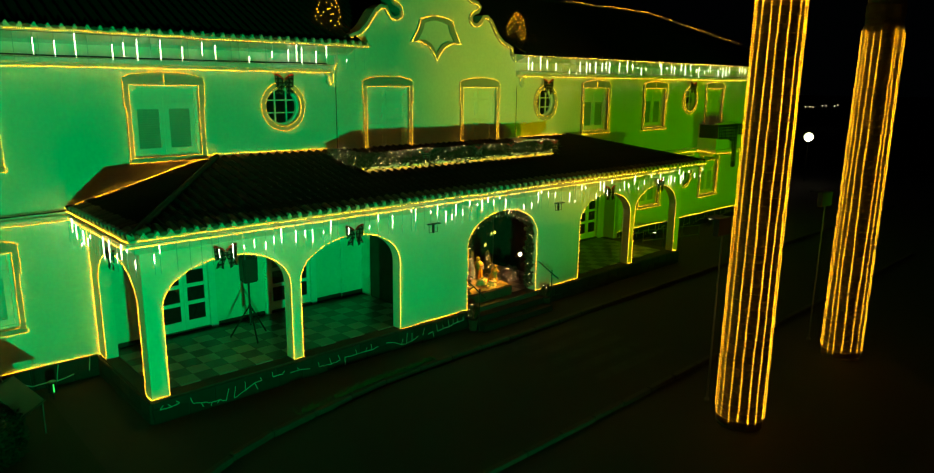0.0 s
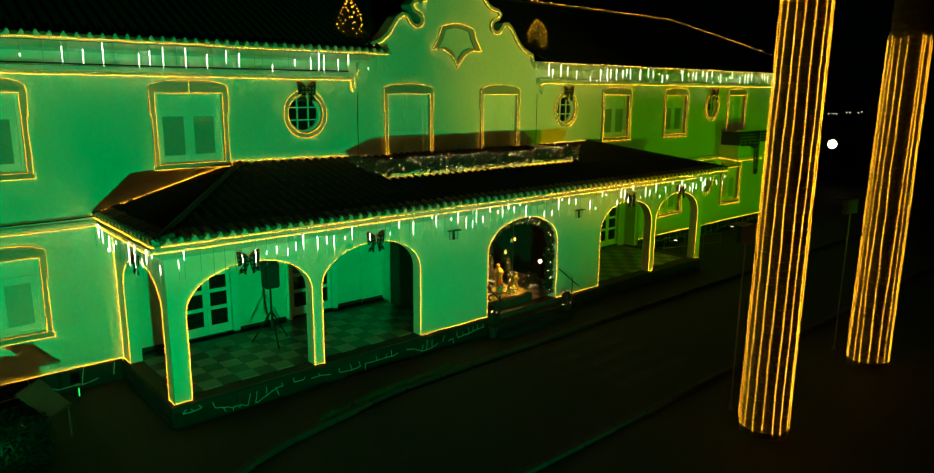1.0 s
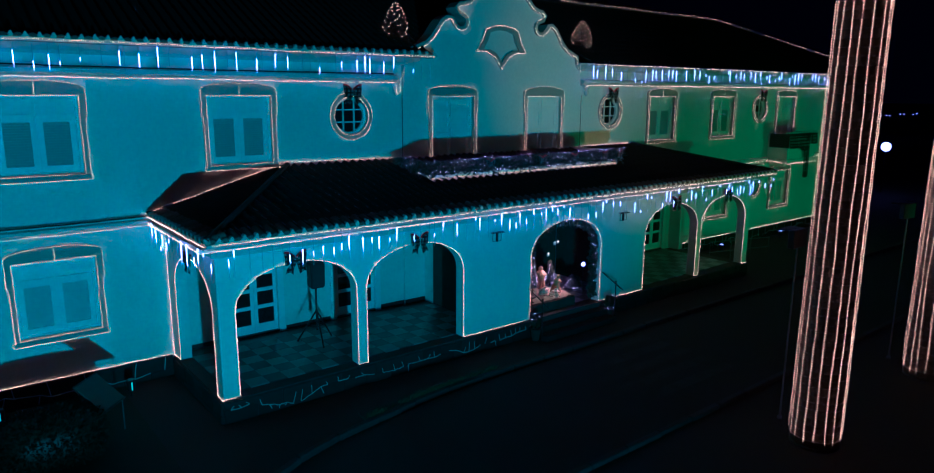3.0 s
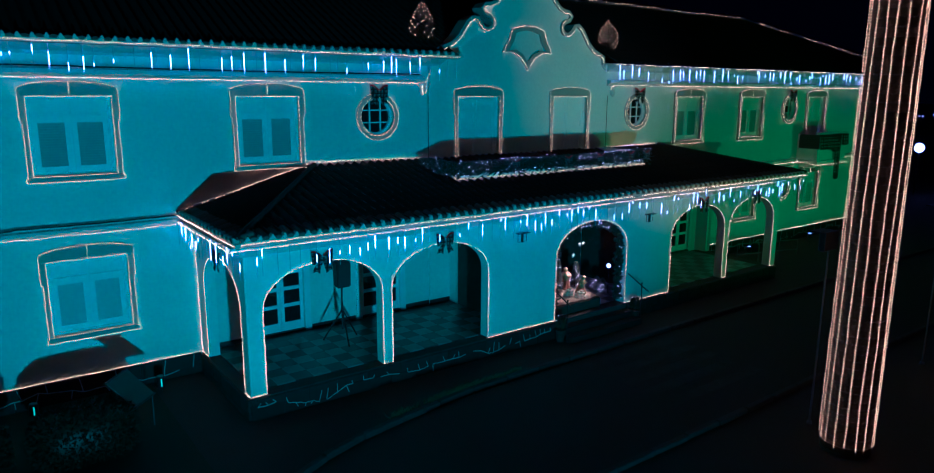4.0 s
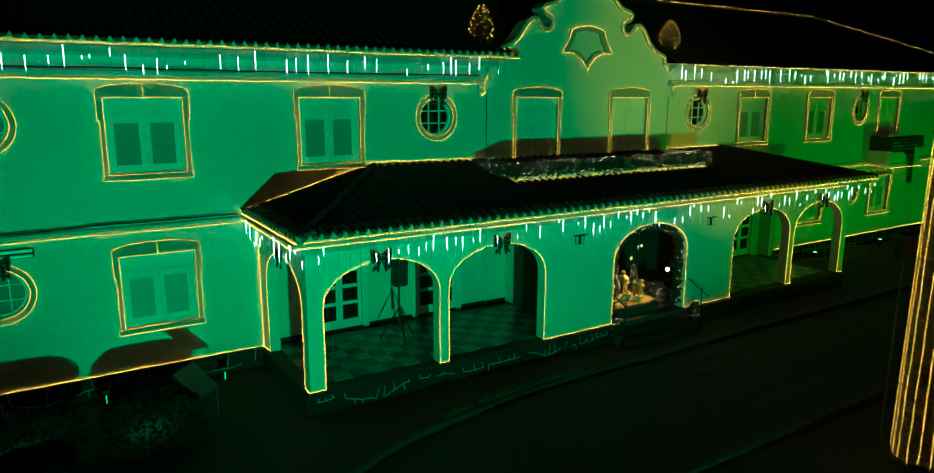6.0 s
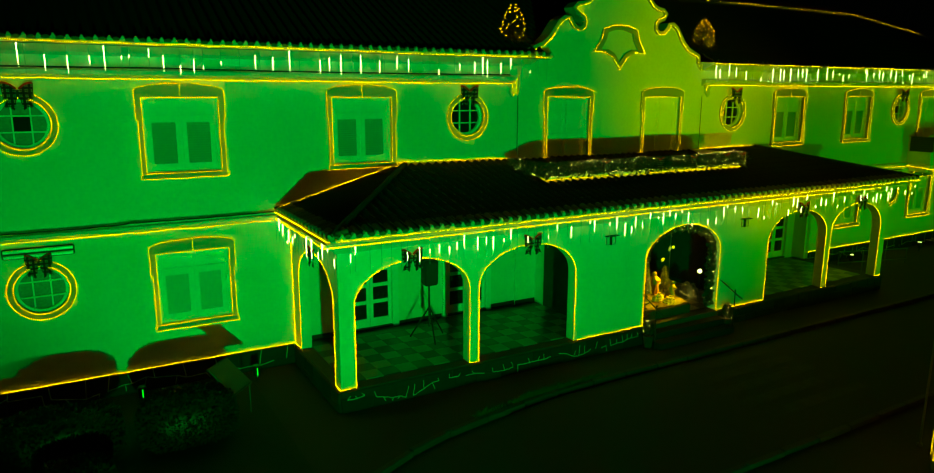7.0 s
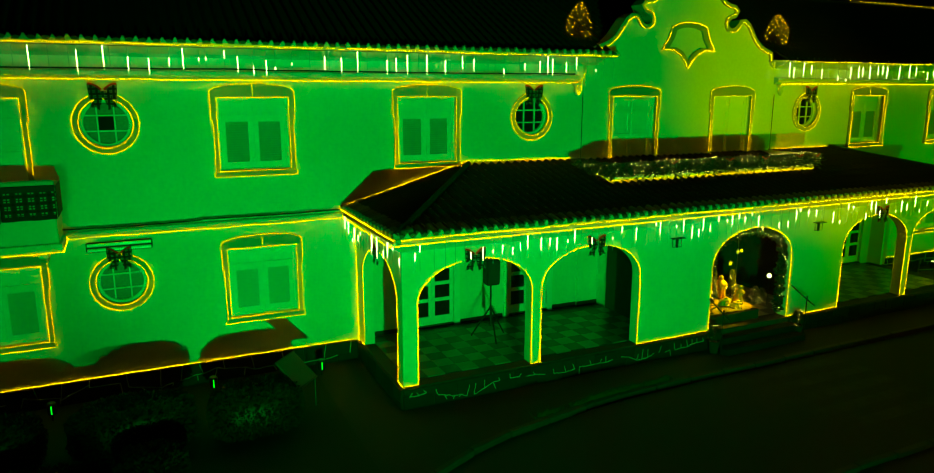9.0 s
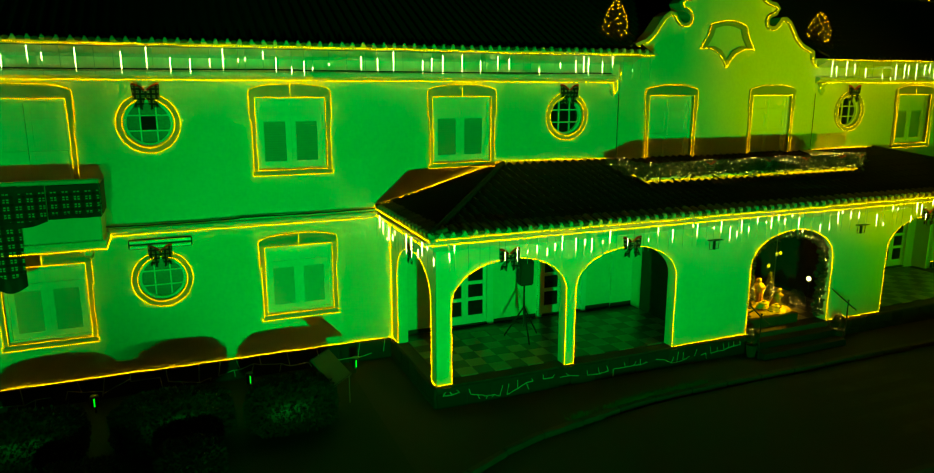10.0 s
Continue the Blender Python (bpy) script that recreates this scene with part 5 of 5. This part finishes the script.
# the small spotlight that shines on the crib
cs = empty("crib_spotlight", "small black spotlight hung from the porch ceiling", "spotlight", place=(10.85, -2.55, 2.75))
away = (Vector((10.85, -2.55, 2.75)) - Vector((9.45, -2.05, 0.9))).normalized()
bm = bmesh.new()
rod(bm, away * 0.04, away * 0.20, 0.06, 0.045, sides=12)
part("body", bm, BLACK_METAL, cs, "black round lamp body")
bm = bmesh.new()
rod(bm, away * 0.15, (0, 0, 0.705), 0.012, sides=8)
part("stem", bm, BLACK_METAL, cs)

# steps, handrails, planters before the arch
for k, (y, z) in enumerate(((PY - 0.32, 0.42), (PY - 0.64, 0.26))):
    bm = boxed((8.2, 10.95, y, PY - 0.021 if k == 0 else PY - 0.321, GZ - 0.05, z), bevel=0.012)
    tagged(finish("entrance_step", bm, STEP_STONE), "stone step before the middle arch, coloured night-dark", "step", "entrance steps", kind="structure")
for x, s in ((8.12, -1), (11.02, 1)):
    ob = empty("handrail", "thin dark metal handrail beside the entrance steps", "handrail", "step handrails", place=(x, PY - 0.05, 0))
    bm = bmesh.new()
    tube_mesh(bm, [(0, 0.12, 1.44), (0, 0.05, 1.42), (0, -0.62, 1.10), (0, -0.68, 1.09), (0, -0.70, 1.06)], 0.017, 8)
    part("rail", bm, BLACK_METAL, ob)
    for y, z0, z1 in ((-0.46, GZ - 0.02, 1.26), (0.10, FZ - 0.05, 1.43)):
        bm = bmesh.new()
        rod(bm, (0, y, z0), (0, y, z1), 0.016, sides=8)
        rod(bm, (0, y, z1 - 0.02), (0, y, z1 + 0.01), 0.024, sides=8)
        part("post", bm, BLACK_METAL, ob)
    ob2 = empty("planter", "small pot plant wrapped in white lights", "planter", "entrance planters", place=(x + 0.02 * s, PY - 0.30, GZ))
    bm = bmesh.new()
    lathe(bm, [(0.09, 0.0), (0.125, 0.22), (0.135, 0.30), (0.12, 0.31), (0.11, 0.28)], sides=12)
    part("pot", bm, TERRACOTTA, ob2, "dark clay pot")
    rnd = random.Random(int(x * 3))
    verts, faces, lit = [], [], []
    for _ in range(420):
        d = Vector((rnd.gauss(0, 1), rnd.gauss(0, 1), rnd.gauss(0, 1))).normalized()
        p = Vector((0, 0, 0.52)) + Vector((d.x * 0.11, d.y * 0.11, d.z * 0.20)) * rnd.uniform(0.5, 1)
        q = d.orthogonal().normalized() * 0.02
        k = len(verts)
        verts += [p - q, p + q, p + d * 0.08]
        faces.append((k, k + 1, k + 2))
    for _ in range(28):
        d = Vector((rnd.gauss(0, 1), rnd.gauss(0, 1), rnd.gauss(0, 1))).normalized()
        lit.append(Vector((d.x * 0.13, d.y * 0.13, 0.46 + d.z * 0.28)))
    me = bpy.data.meshes.new("foliage")
    me.from_pydata(verts, [], faces)
    me.materials.append(FIR)
    o = new("foliage", me)
    o.parent = ob2
    tagged(o, "dark clipped foliage", kind="stuff")
    beads("bulb_row", lit, 0.0042, WHITE_BULB, ob2)
# rail by the far end of the porch
ob = empty("handrail", "thin dark metal rail along the far porch ramp", "handrail", "step handrails", place=(19.1, -1.6, 0))
for z in (1.02, 0.62):
    bm = bmesh.new()
    rod(bm, (-0.2, 0, z), (4.2, 0, z - 0.35), 0.018, sides=8)
    part("rail", bm, GREY_METAL, ob)
for x in (-0.15, 1.3, 2.75, 4.15):
    bm = bmesh.new()
    rod(bm, (x, 0, GZ - 0.03), (x, 0, 1.0 - 0.08 * x), 0.018, sides=8)
    part("post", bm, GREY_METAL, ob)

# ---------------- lit pine cones on the roof beside the gable ----------------
def cone_radius(f):
    return 0.33 * math.sin(math.pi * (0.10 + 0.88 * f) ** 0.75) ** 0.75 + 0.01


for x in (6.50, 13.85):
    ob = empty("lit_cone", "cone-shaped wire finial dotted with warm lights on the roof", "light ornament", "roof cones", place=(x, 0.6, 7.86))
    bm = bmesh.new()
    for k in range(8):
        a = k * math.tau / 8
        pts = []
        for j in range(9):
            f = j / 8
            r = cone_radius(f)
            pts.append((r * math.cos(a), r * math.sin(a), 0.95 * f))
        tube_mesh(bm, pts, 0.003, 4)
    rod(bm, (0, 0, -0.12), (0, 0, 0.95), 0.008, sides=6)
    part("wire_frame", bm, MATT_BLACK, ob)
    rnd = random.Random(int(x))
    lit = []
    for k in range(46):
        f, a = ((k + 0.5) / 46) ** 0.9, k * 2.39996 + rnd.uniform(-0.25, 0.25)
        r = cone_radius(f) * rnd.uniform(0.92, 1.05)
        lit.append(Vector((r * math.cos(a), r * math.sin(a), 0.95 * f + rnd.uniform(-0.015, 0.015))))
    beads("bulb_row", lit, 0.0105, WINDOW_BULB, ob, "scattered warm bulbs")

# ---------------- garden ----------------
def clipped(v):
    """Pushes a point of a ball out towards a rounded block."""
    k = (abs(v.x) ** 3.2 + abs(v.y) ** 3.2 + abs(v.z) ** 3.2) ** (1 / 3.2)
    return v / k


def shrub(place, size, seed, leaves):
    ob = empty("shrub", "dome-clipped dark leafy shrub in the garden bed", "shrub", "garden shrubs", place=place)
    rnd = random.Random(seed)
    bm = bmesh.new()
    for _ in range(7):
        a = rnd.uniform(0, math.tau)
        rod(bm, (0, 0, -0.03), (0.6 * size[0] * math.cos(a), 0.6 * size[1] * math.sin(a), size[2] * rnd.uniform(0.5, 0.8)), 0.018, 0.006, sides=5)
    part("branches", bm, BARK, ob)
    bm = bmesh.new()
    bmesh.ops.create_icosphere(bm, subdivisions=3, radius=1.0)
    for v in bm.verts:
        w = 0.84 + 0.07 * noise.noise(v.co * 2.5 + Vector((seed, 0, 0)))
        c = clipped(v.co)
        v.co = Vector((c.x * size[0] * w, c.y * size[1] * w, max(-0.02, size[2] * (0.46 + 0.52 * c.z * w))))
    part("inner_growth", bm, LEAF, ob, "dense dark twigs and leaves inside", smooth=True)
    verts, faces = [], []
    for _ in range(leaves):
        n = Vector((rnd.gauss(0, 1), rnd.gauss(0, 1), rnd.gauss(0.25, 1))).normalized()
        w = rnd.uniform(0.82, 0.98) + 0.07 * noise.noise(n * 2.5 + Vector((seed, 0, 0)))
        c = clipped(n)
        p = Vector((c.x * size[0] * w, c.y * size[1] * w, max(0.02, size[2] * (0.46 + 0.52 * c.z * w))))
        t = (n + Vector((rnd.uniform(-0.9, 0.9), rnd.uniform(-0.9, 0.9), rnd.uniform(-0.5, 0.7)))).normalized()
        q = t.orthogonal().normalized()
        l, w = rnd.uniform(0.05, 0.09), rnd.uniform(0.016, 0.026)
        k = len(verts)
        verts += [p, p + t * l * 0.5 + q * w, p + t * l, p + t * l * 0.5 - q * w]
        faces.append((k, k + 1, k + 2, k + 3))
    me = bpy.data.meshes.new("foliage")
    me.from_pydata(verts, [], faces)
    me.materials.append(LEAF)
    o = new("foliage", me)
    o.parent = ob
    tagged(o, "dense small dark green leaves", kind="stuff")
    return ob


for k, (x, y, sx, sy, sz) in enumerate(((-2.86, -2.75, 0.86, 0.62, 0.94), (-5.0, -2.65, 1.06, 0.60, 1.00), (-7.35, -2.6, 0.95, 0.60, 0.98),
                                       (-4.75, -4.0, 0.55, 0.50, 0.62), (-6.5, -4.2, 0.75, 0.55, 0.62), (-9.9, -2.6, 1.0, 0.60, 0.95))):
    shrub((x, y, GZ), (sx, sy, sz), k + 1, 5200)

sg = empty("garden_sign", "tilted dark information board on two thin legs", "sign", place=(-1.805, -2.485, GZ))
across, back = Vector((0.45, 0.49, 0)).normalized(), Vector((-0.37, 0.34, 0.46)).normalized()
m = Matrix((across, back, across.cross(back))).transposed().to_4x4()
m.translation = (0, 0, 0.66)
bm = boxed((-0.34, 0.34, 0.0, 0.67, -0.015, 0.015), bevel=0.006)
bm.transform(m)
part("board", bm, SIGN_BACK, sg, "plain dark olive board")
for v0, v1 in ((-0.03, -0.001), (0.671, 0.70)):
    bm = boxed((-0.36, 0.36, v0, v1, -0.02, 0.02))
    bm.transform(m)
    part("frame_bar", bm, BLACK_METAL, sg)
for u in (-0.33, 0.33):
    q = m @ Vector((u, 0.02, -0.02))
    bm = bmesh.new()
    rod(bm, (q.x, q.y, -0.05), (q.x, q.y, q.z), 0.012, sides=8)
    part("leg", bm, GREY_METAL, sg, "thin pale metal leg")

# ---------------- road furniture and far lights ----------------
for k in range(5):
    bm = bmesh.new()
    y0 = -4.75 - 0.62 * k
    vs = [bm.verts.new((7.6, y0, 0.004)), bm.verts.new((10.9, y0, 0.004)), bm.verts.new((10.9, y0 - 0.32, 0.004)), bm.verts.new((7.6, y0 - 0.32, 0.004))]
    bm.faces.new(vs)
    tagged(finish("crossing_stripe", bm, ROAD_PAINT), "worn pale painted crossing stripe on asphalt", "road marking", "crossing stripes", kind="structure")
sl = empty("street_lamp", "street lamp with a glowing pale globe", "street lamp", place=(47.0, 3.34, 0.0))
bm = bmesh.new()
rod(bm, (0, 0, -0.05), (0, 0, 2.8), 0.05, 0.035, sides=10)
part("pole", bm, BLACK_METAL, sl)
bm = bmesh.new()
lathe(bm, [(0.08, 2.78), (0.20, 2.84), (0.29, 2.98), (0.30, 3.10), (0.24, 3.26), (0.10, 3.36), (0.02, 3.37)], sides=16)
part("globe", bm, GLOBE, sl, "glowing round globe", smooth=True)
rnd = random.Random(9)
for k in range(7):
    ob = empty("far_lamp", "tiny distant lamp on the dark hillside", "lamp", "far lamps", place=(120 + rnd.uniform(-4, 4), 31.0 + rnd.uniform(-0.8, 0.8) - k * 0.55, 0))
    bm = bmesh.new()
    rod(bm, (0, 0, -0.1), (0, 0, 3.1 + 0.07 * k), 0.03, sides=5)
    part("pole", bm, BLACK_METAL, ob)
    bm = bmesh.new()
    lathe(bm, [(0.02, 3.1 + 0.07 * k), (0.09, 3.18 + 0.07 * k), (0.05, 3.27 + 0.07 * k)], sides=6)
    part("glow", bm, FAR_LIGHT, ob)

# ---------------- weeds along the kerb ----------------
rnd = random.Random(77)
verts, faces = [], []
line = [Vector((x, y, 0)) for x, y in KERB_LINE if 0.5 < x < 17]
for p in resample(line, 0.010):
    thick = noise.noise((p.x * 0.9, p.y * 0.9, 4.0)) + 0.36 - 0.05 * abs(p.x - 4.6)
    if rnd.random() > thick * 2.0:
        continue
    for _ in range(7):
        q = p + Vector((rnd.gauss(0, 0.03), 0.02 + abs(rnd.gauss(0, 0.07)), GZ - 0.004))
        d = Vector((rnd.uniform(-0.6, 0.6), rnd.uniform(-0.6, 0.6), 1)) * rnd.uniform(0.04, 0.13)
        s = Vector((rnd.uniform(-1, 1), rnd.uniform(-1, 1), 0)).normalized() * 0.006
        k = len(verts)
        verts += [q - s, q + s, q + d]
        faces.append((k, k + 1, k + 2))
me = bpy.data.meshes.new("verge_grass")
me.from_pydata(verts, [], faces)
me.materials.append(BLADE)
tagged(new("verge_grass", me), "thin uneven weeds growing along the kerb", "grass", kind="stuff")

# ---------------- single pieces of roofs, floors and plinths ----------------
for owner, a, b, z in ((porch_roof, (PEX0, PEY - 0.02), (PEX1, PEY - 0.02), PEZ - 0.01), (porch_roof, (PEX0 - 0.02, -0.1), (PEX0 - 0.02, PEY), PEZ - 0.01),
                       (main_roof, (-9.2, EAVE_Y - 0.02), (6.95, EAVE_Y - 0.02), EAVE_Z)):
    eave_row(owner, a, b, z)

# kerb stones
KERB_MESH = None
bm = boxed((-0.49, 0.49, -0.07, 0.07, -0.06, 0.115), bevel=0.015)
tmp = finish("kerb_stone", bm, KERB)
KERB_MESH = tmp.data
bpy.data.objects.remove(tmp)
rnd = random.Random(4)
stones = resample([Vector((x, y, 0)) for x, y in KERB_LINE[::-1]], 1.0)
for p, q in zip(stones, stones[1:]):
    c = (p + q) / 2
    o = new("kerb_stone", KERB_MESH)
    o.matrix_world = pose(c.x, c.y - 0.03 + rnd.uniform(-0.012, 0.012), rnd.uniform(-0.008, 0.008), 0, 0, math.degrees(math.atan2(q.y - p.y, q.x - p.x)) + rnd.uniform(-0.6, 0.6))
    o.parent = pavement
far_kerb = empty("kerb", "low stone kerb on the far side of the drive", "kerb", kind="structure")
for k in range(26):
    o = new("kerb_stone", KERB_MESH)
    o.matrix_world = pose(2.0 + k * 1.0, -8.55 + rnd.uniform(-0.012, 0.012), -0.03, 0, 0, rnd.uniform(-0.6, 0.6))
    o.parent = far_kerb

# porch floor tiles
TS = 0.40
tile_mesh = {}
for nm, mat in (("pale", PALE_TILE), ("dark", DARK_TILE)):
    tmp = finish("floor_tile", boxed((-TS / 2 + 0.003, TS / 2 - 0.003, -TS / 2 + 0.003, TS / 2 - 0.003, -0.02, 0.03)), mat)
    tile_mesh[nm] = tmp.data
    bpy.data.objects.remove(tmp)
rest = {"pale": ([], []), "dark": ([], [])}
for i in range(46):
    for j in range(7):
        x, y = PX0 + 0.26 + TS * (i + 0.5), -0.05 - TS * (j + 0.5)
        if x > PX1 - 0.4:
            continue
        nm = "pale" if (i + j) % 2 and j else "dark"
        if x < 7.0 or 12.3 < x < 17.5:
            o = new("floor_tile", tile_mesh[nm])
            o.location = (x, y, FZ - 0.03 + rnd.uniform(-0.0015, 0.0015))
            o.parent = floor
        else:
            v, f = rest[nm]
            n, h = len(v), TS / 2 - 0.003
            v += [(x - h, y - h, FZ), (x + h, y - h, FZ), (x + h, y + h, FZ), (x - h, y + h, FZ)]
            f.append((n, n + 1, n + 2, n + 3))
for nm, mat in (("pale", PALE_TILE), ("dark", DARK_TILE)):
    me = bpy.data.meshes.new("tile_rest")
    me.from_pydata(rest[nm][0], [], rest[nm][1])
    me.materials.append(mat)
    o = new("tile_rest", me)
    o.parent = floor
    tagged(o, kind="stuff")


# irregular plinth stones over pale mortar
def plinth(name, a, b, z0, z1, seed, face, pointed=True, fine=False):
    """a, b: ends of the run on plan; stones stand proud on the side that face points to."""
    rnd = random.Random(seed)
    a, b, f = Vector((*a, 0)), Vector((*b, 0)), Vector((*face, 0))
    length = (b - a).length
    d = (b - a) / length
    bm = bmesh.new()
    pts = [a, b, b + f * 0.03, a + f * 0.03]
    lo_v = [bm.verts.new(p + Vector((0, 0, z0))) for p in pts]
    hi_v = [bm.verts.new(p + Vector((0, 0, z1))) for p in pts]
    bm.faces.new(lo_v)
    bm.faces.new(hi_v)
    for k in range(4):
        bm.faces.new((lo_v[k], lo_v[(k + 1) % 4], hi_v[(k + 1) % 4], hi_v[k]))
    ob = tagged(finish(name, bm, DARK_MORTAR), "plinth of irregular dark stones" + (" with thin pale raised pointing" if pointed else " with grimy joints"), "plinth", kind="structure")
    n = max(2, int(length / 0.52))
    step = length / n
    mid = [(z0 + z1) / 2 + rnd.uniform(-0.13, 0.13) for _ in range(n + 1)]
    low_x = [k * step + (rnd.uniform(-0.14, 0.14) if 0 < k < n else 0) for k in range(n + 1)]
    up_x = [(k + (0.4 if 0 < k < n else 0)) * step + (rnd.uniform(-0.16, 0.16) if 0 < k < n else 0) for k in range(n + 1)]

    def mid_at(x):
        s = min(max(x / step, 0), n - 1e-6)
        k = int(s)
        return mid[k] + (mid[k + 1] - mid[k]) * (s - k)
    for row, xs in ((0, low_x), (1, up_x)):
        for k in range(n):
            x0, x1 = xs[k], xs[k + 1]
            if x1 - x0 < 0.08:
                continue
            tilt = rnd.uniform(-0.03, 0.03)
            mx = (x0 + x1) / 2
            if row == 0:
                poly = [(x0, z0), (x1, z0), (x1 + tilt, mid_at(x1)), (mx, mid_at(mx)), (x0 - tilt, mid_at(x0))]
            else:
                poly = [(x0, mid_at(x0)), (mx, mid_at(mx)), (x1, mid_at(x1)), (x1 + tilt, z1), (x0 - tilt, z1)]
            cx, cz = sum(p[0] for p in poly) / 5, sum(p[1] for p in poly) / 5
            shrink = [(cx + (u - cx) * (1 - 0.010 / max(0.1, x1 - x0)), cz + (v - cz) * 0.97) for u, v in poly]
            bm = bmesh.new()
            near = [bm.verts.new(a + d * u + f * (0.031 + 0.018) + Vector((0, 0, v))) for u, v in [(cx + (u - cx) * 0.95, cz + (v - cz) * 0.93) for u, v in shrink]]
            far = [bm.verts.new(a + d * u + f * 0.025 + Vector((0, 0, v))) for u, v in shrink]
            bm.faces.new(near)
            for q in range(5):
                bm.faces.new((near[q], near[(q + 1) % 5], far[(q + 1) % 5], far[q]))
            part("stone", bm, STONE, ob)

    def bead(line):
        """Raised pale pointing along one joint."""
        bm = bmesh.new()
        tube_mesh(bm, [a + d * u + f * 0.047 + Vector((0, 0, v)) for u, v in line], 0.0105, 5)
        part("pointing", bm, MORTAR, ob)
    nodes = sorted([(x, -1) for x in low_x[1:-1]] + [(x, 1) for x in up_x[1:-1]]) if pointed else []
    if fine:
        nodes, x = [], 0.12
        while x < length - 0.1:
            nodes.append((x, 1 if rnd.random() < 0.72 else -1))
            x += rnd.uniform(0.13, 0.27)
    heights = [mid_at(x) - side * rnd.uniform(0.0, 0.045) for x, side in nodes]
    for k, (x, side) in enumerate(nodes):
        z = heights[k]
        if k + 1 < len(nodes) and rnd.random() < 0.80:
            x2, z2 = nodes[k + 1][0], heights[k + 1]
            bead([(x + (x2 - x) * q / 4, z + (z2 - z) * q / 4 + (0.022 * noise.noise((x * 3 + q * 0.9, seed, 0)) if 0 < q < 4 else 0)) for q in range(5)])
        if rnd.random() < (0.85 if side > 0 else 0.60):
            reach = (z1 - 0.015 - z) if side > 0 else (z0 + 0.06 - z) * rnd.uniform(0.45, 0.95)
            lean = rnd.uniform(-0.07, 0.07)
            tall = rnd.uniform(0.35, 0.8) if fine else 1.0
            bead([(x + lean * q / 3 + (0.012 * noise.noise((x * 5, q * 0.8, seed)) if 0 < q < 3 else 0), z + reach * (tall if side > 0 else 1.0) * q / 3) for q in range(4)])
    return ob


plinth("plinth_west", (WEST, -0.002), (-0.05, -0.002), GZ - 0.05, FZ - 0.01, 1, (0, -1))
plinth("plinth_porch", (PX0 - 0.02, PY - 0.022), (8.18, PY - 0.022), GZ - 0.05, FZ - 0.05, 2, (0, -1), fine=True)
plinth("plinth_porch_far", (10.97, PY - 0.022), (PX1 + 0.02, PY - 0.022), GZ - 0.05, FZ - 0.05, 3, (0, -1), False)
plinth("plinth_porch_side", (PX0 - 0.022, -0.06), (PX0 - 0.022, PY - 0.02), GZ - 0.05, FZ - 0.05, 4, (-1, 0), False)
plinth("plinth_east", (PX1 + 0.05, -0.002), (EAST, -0.002), GZ - 0.05, FZ + 0.01, 5, (0, -1))
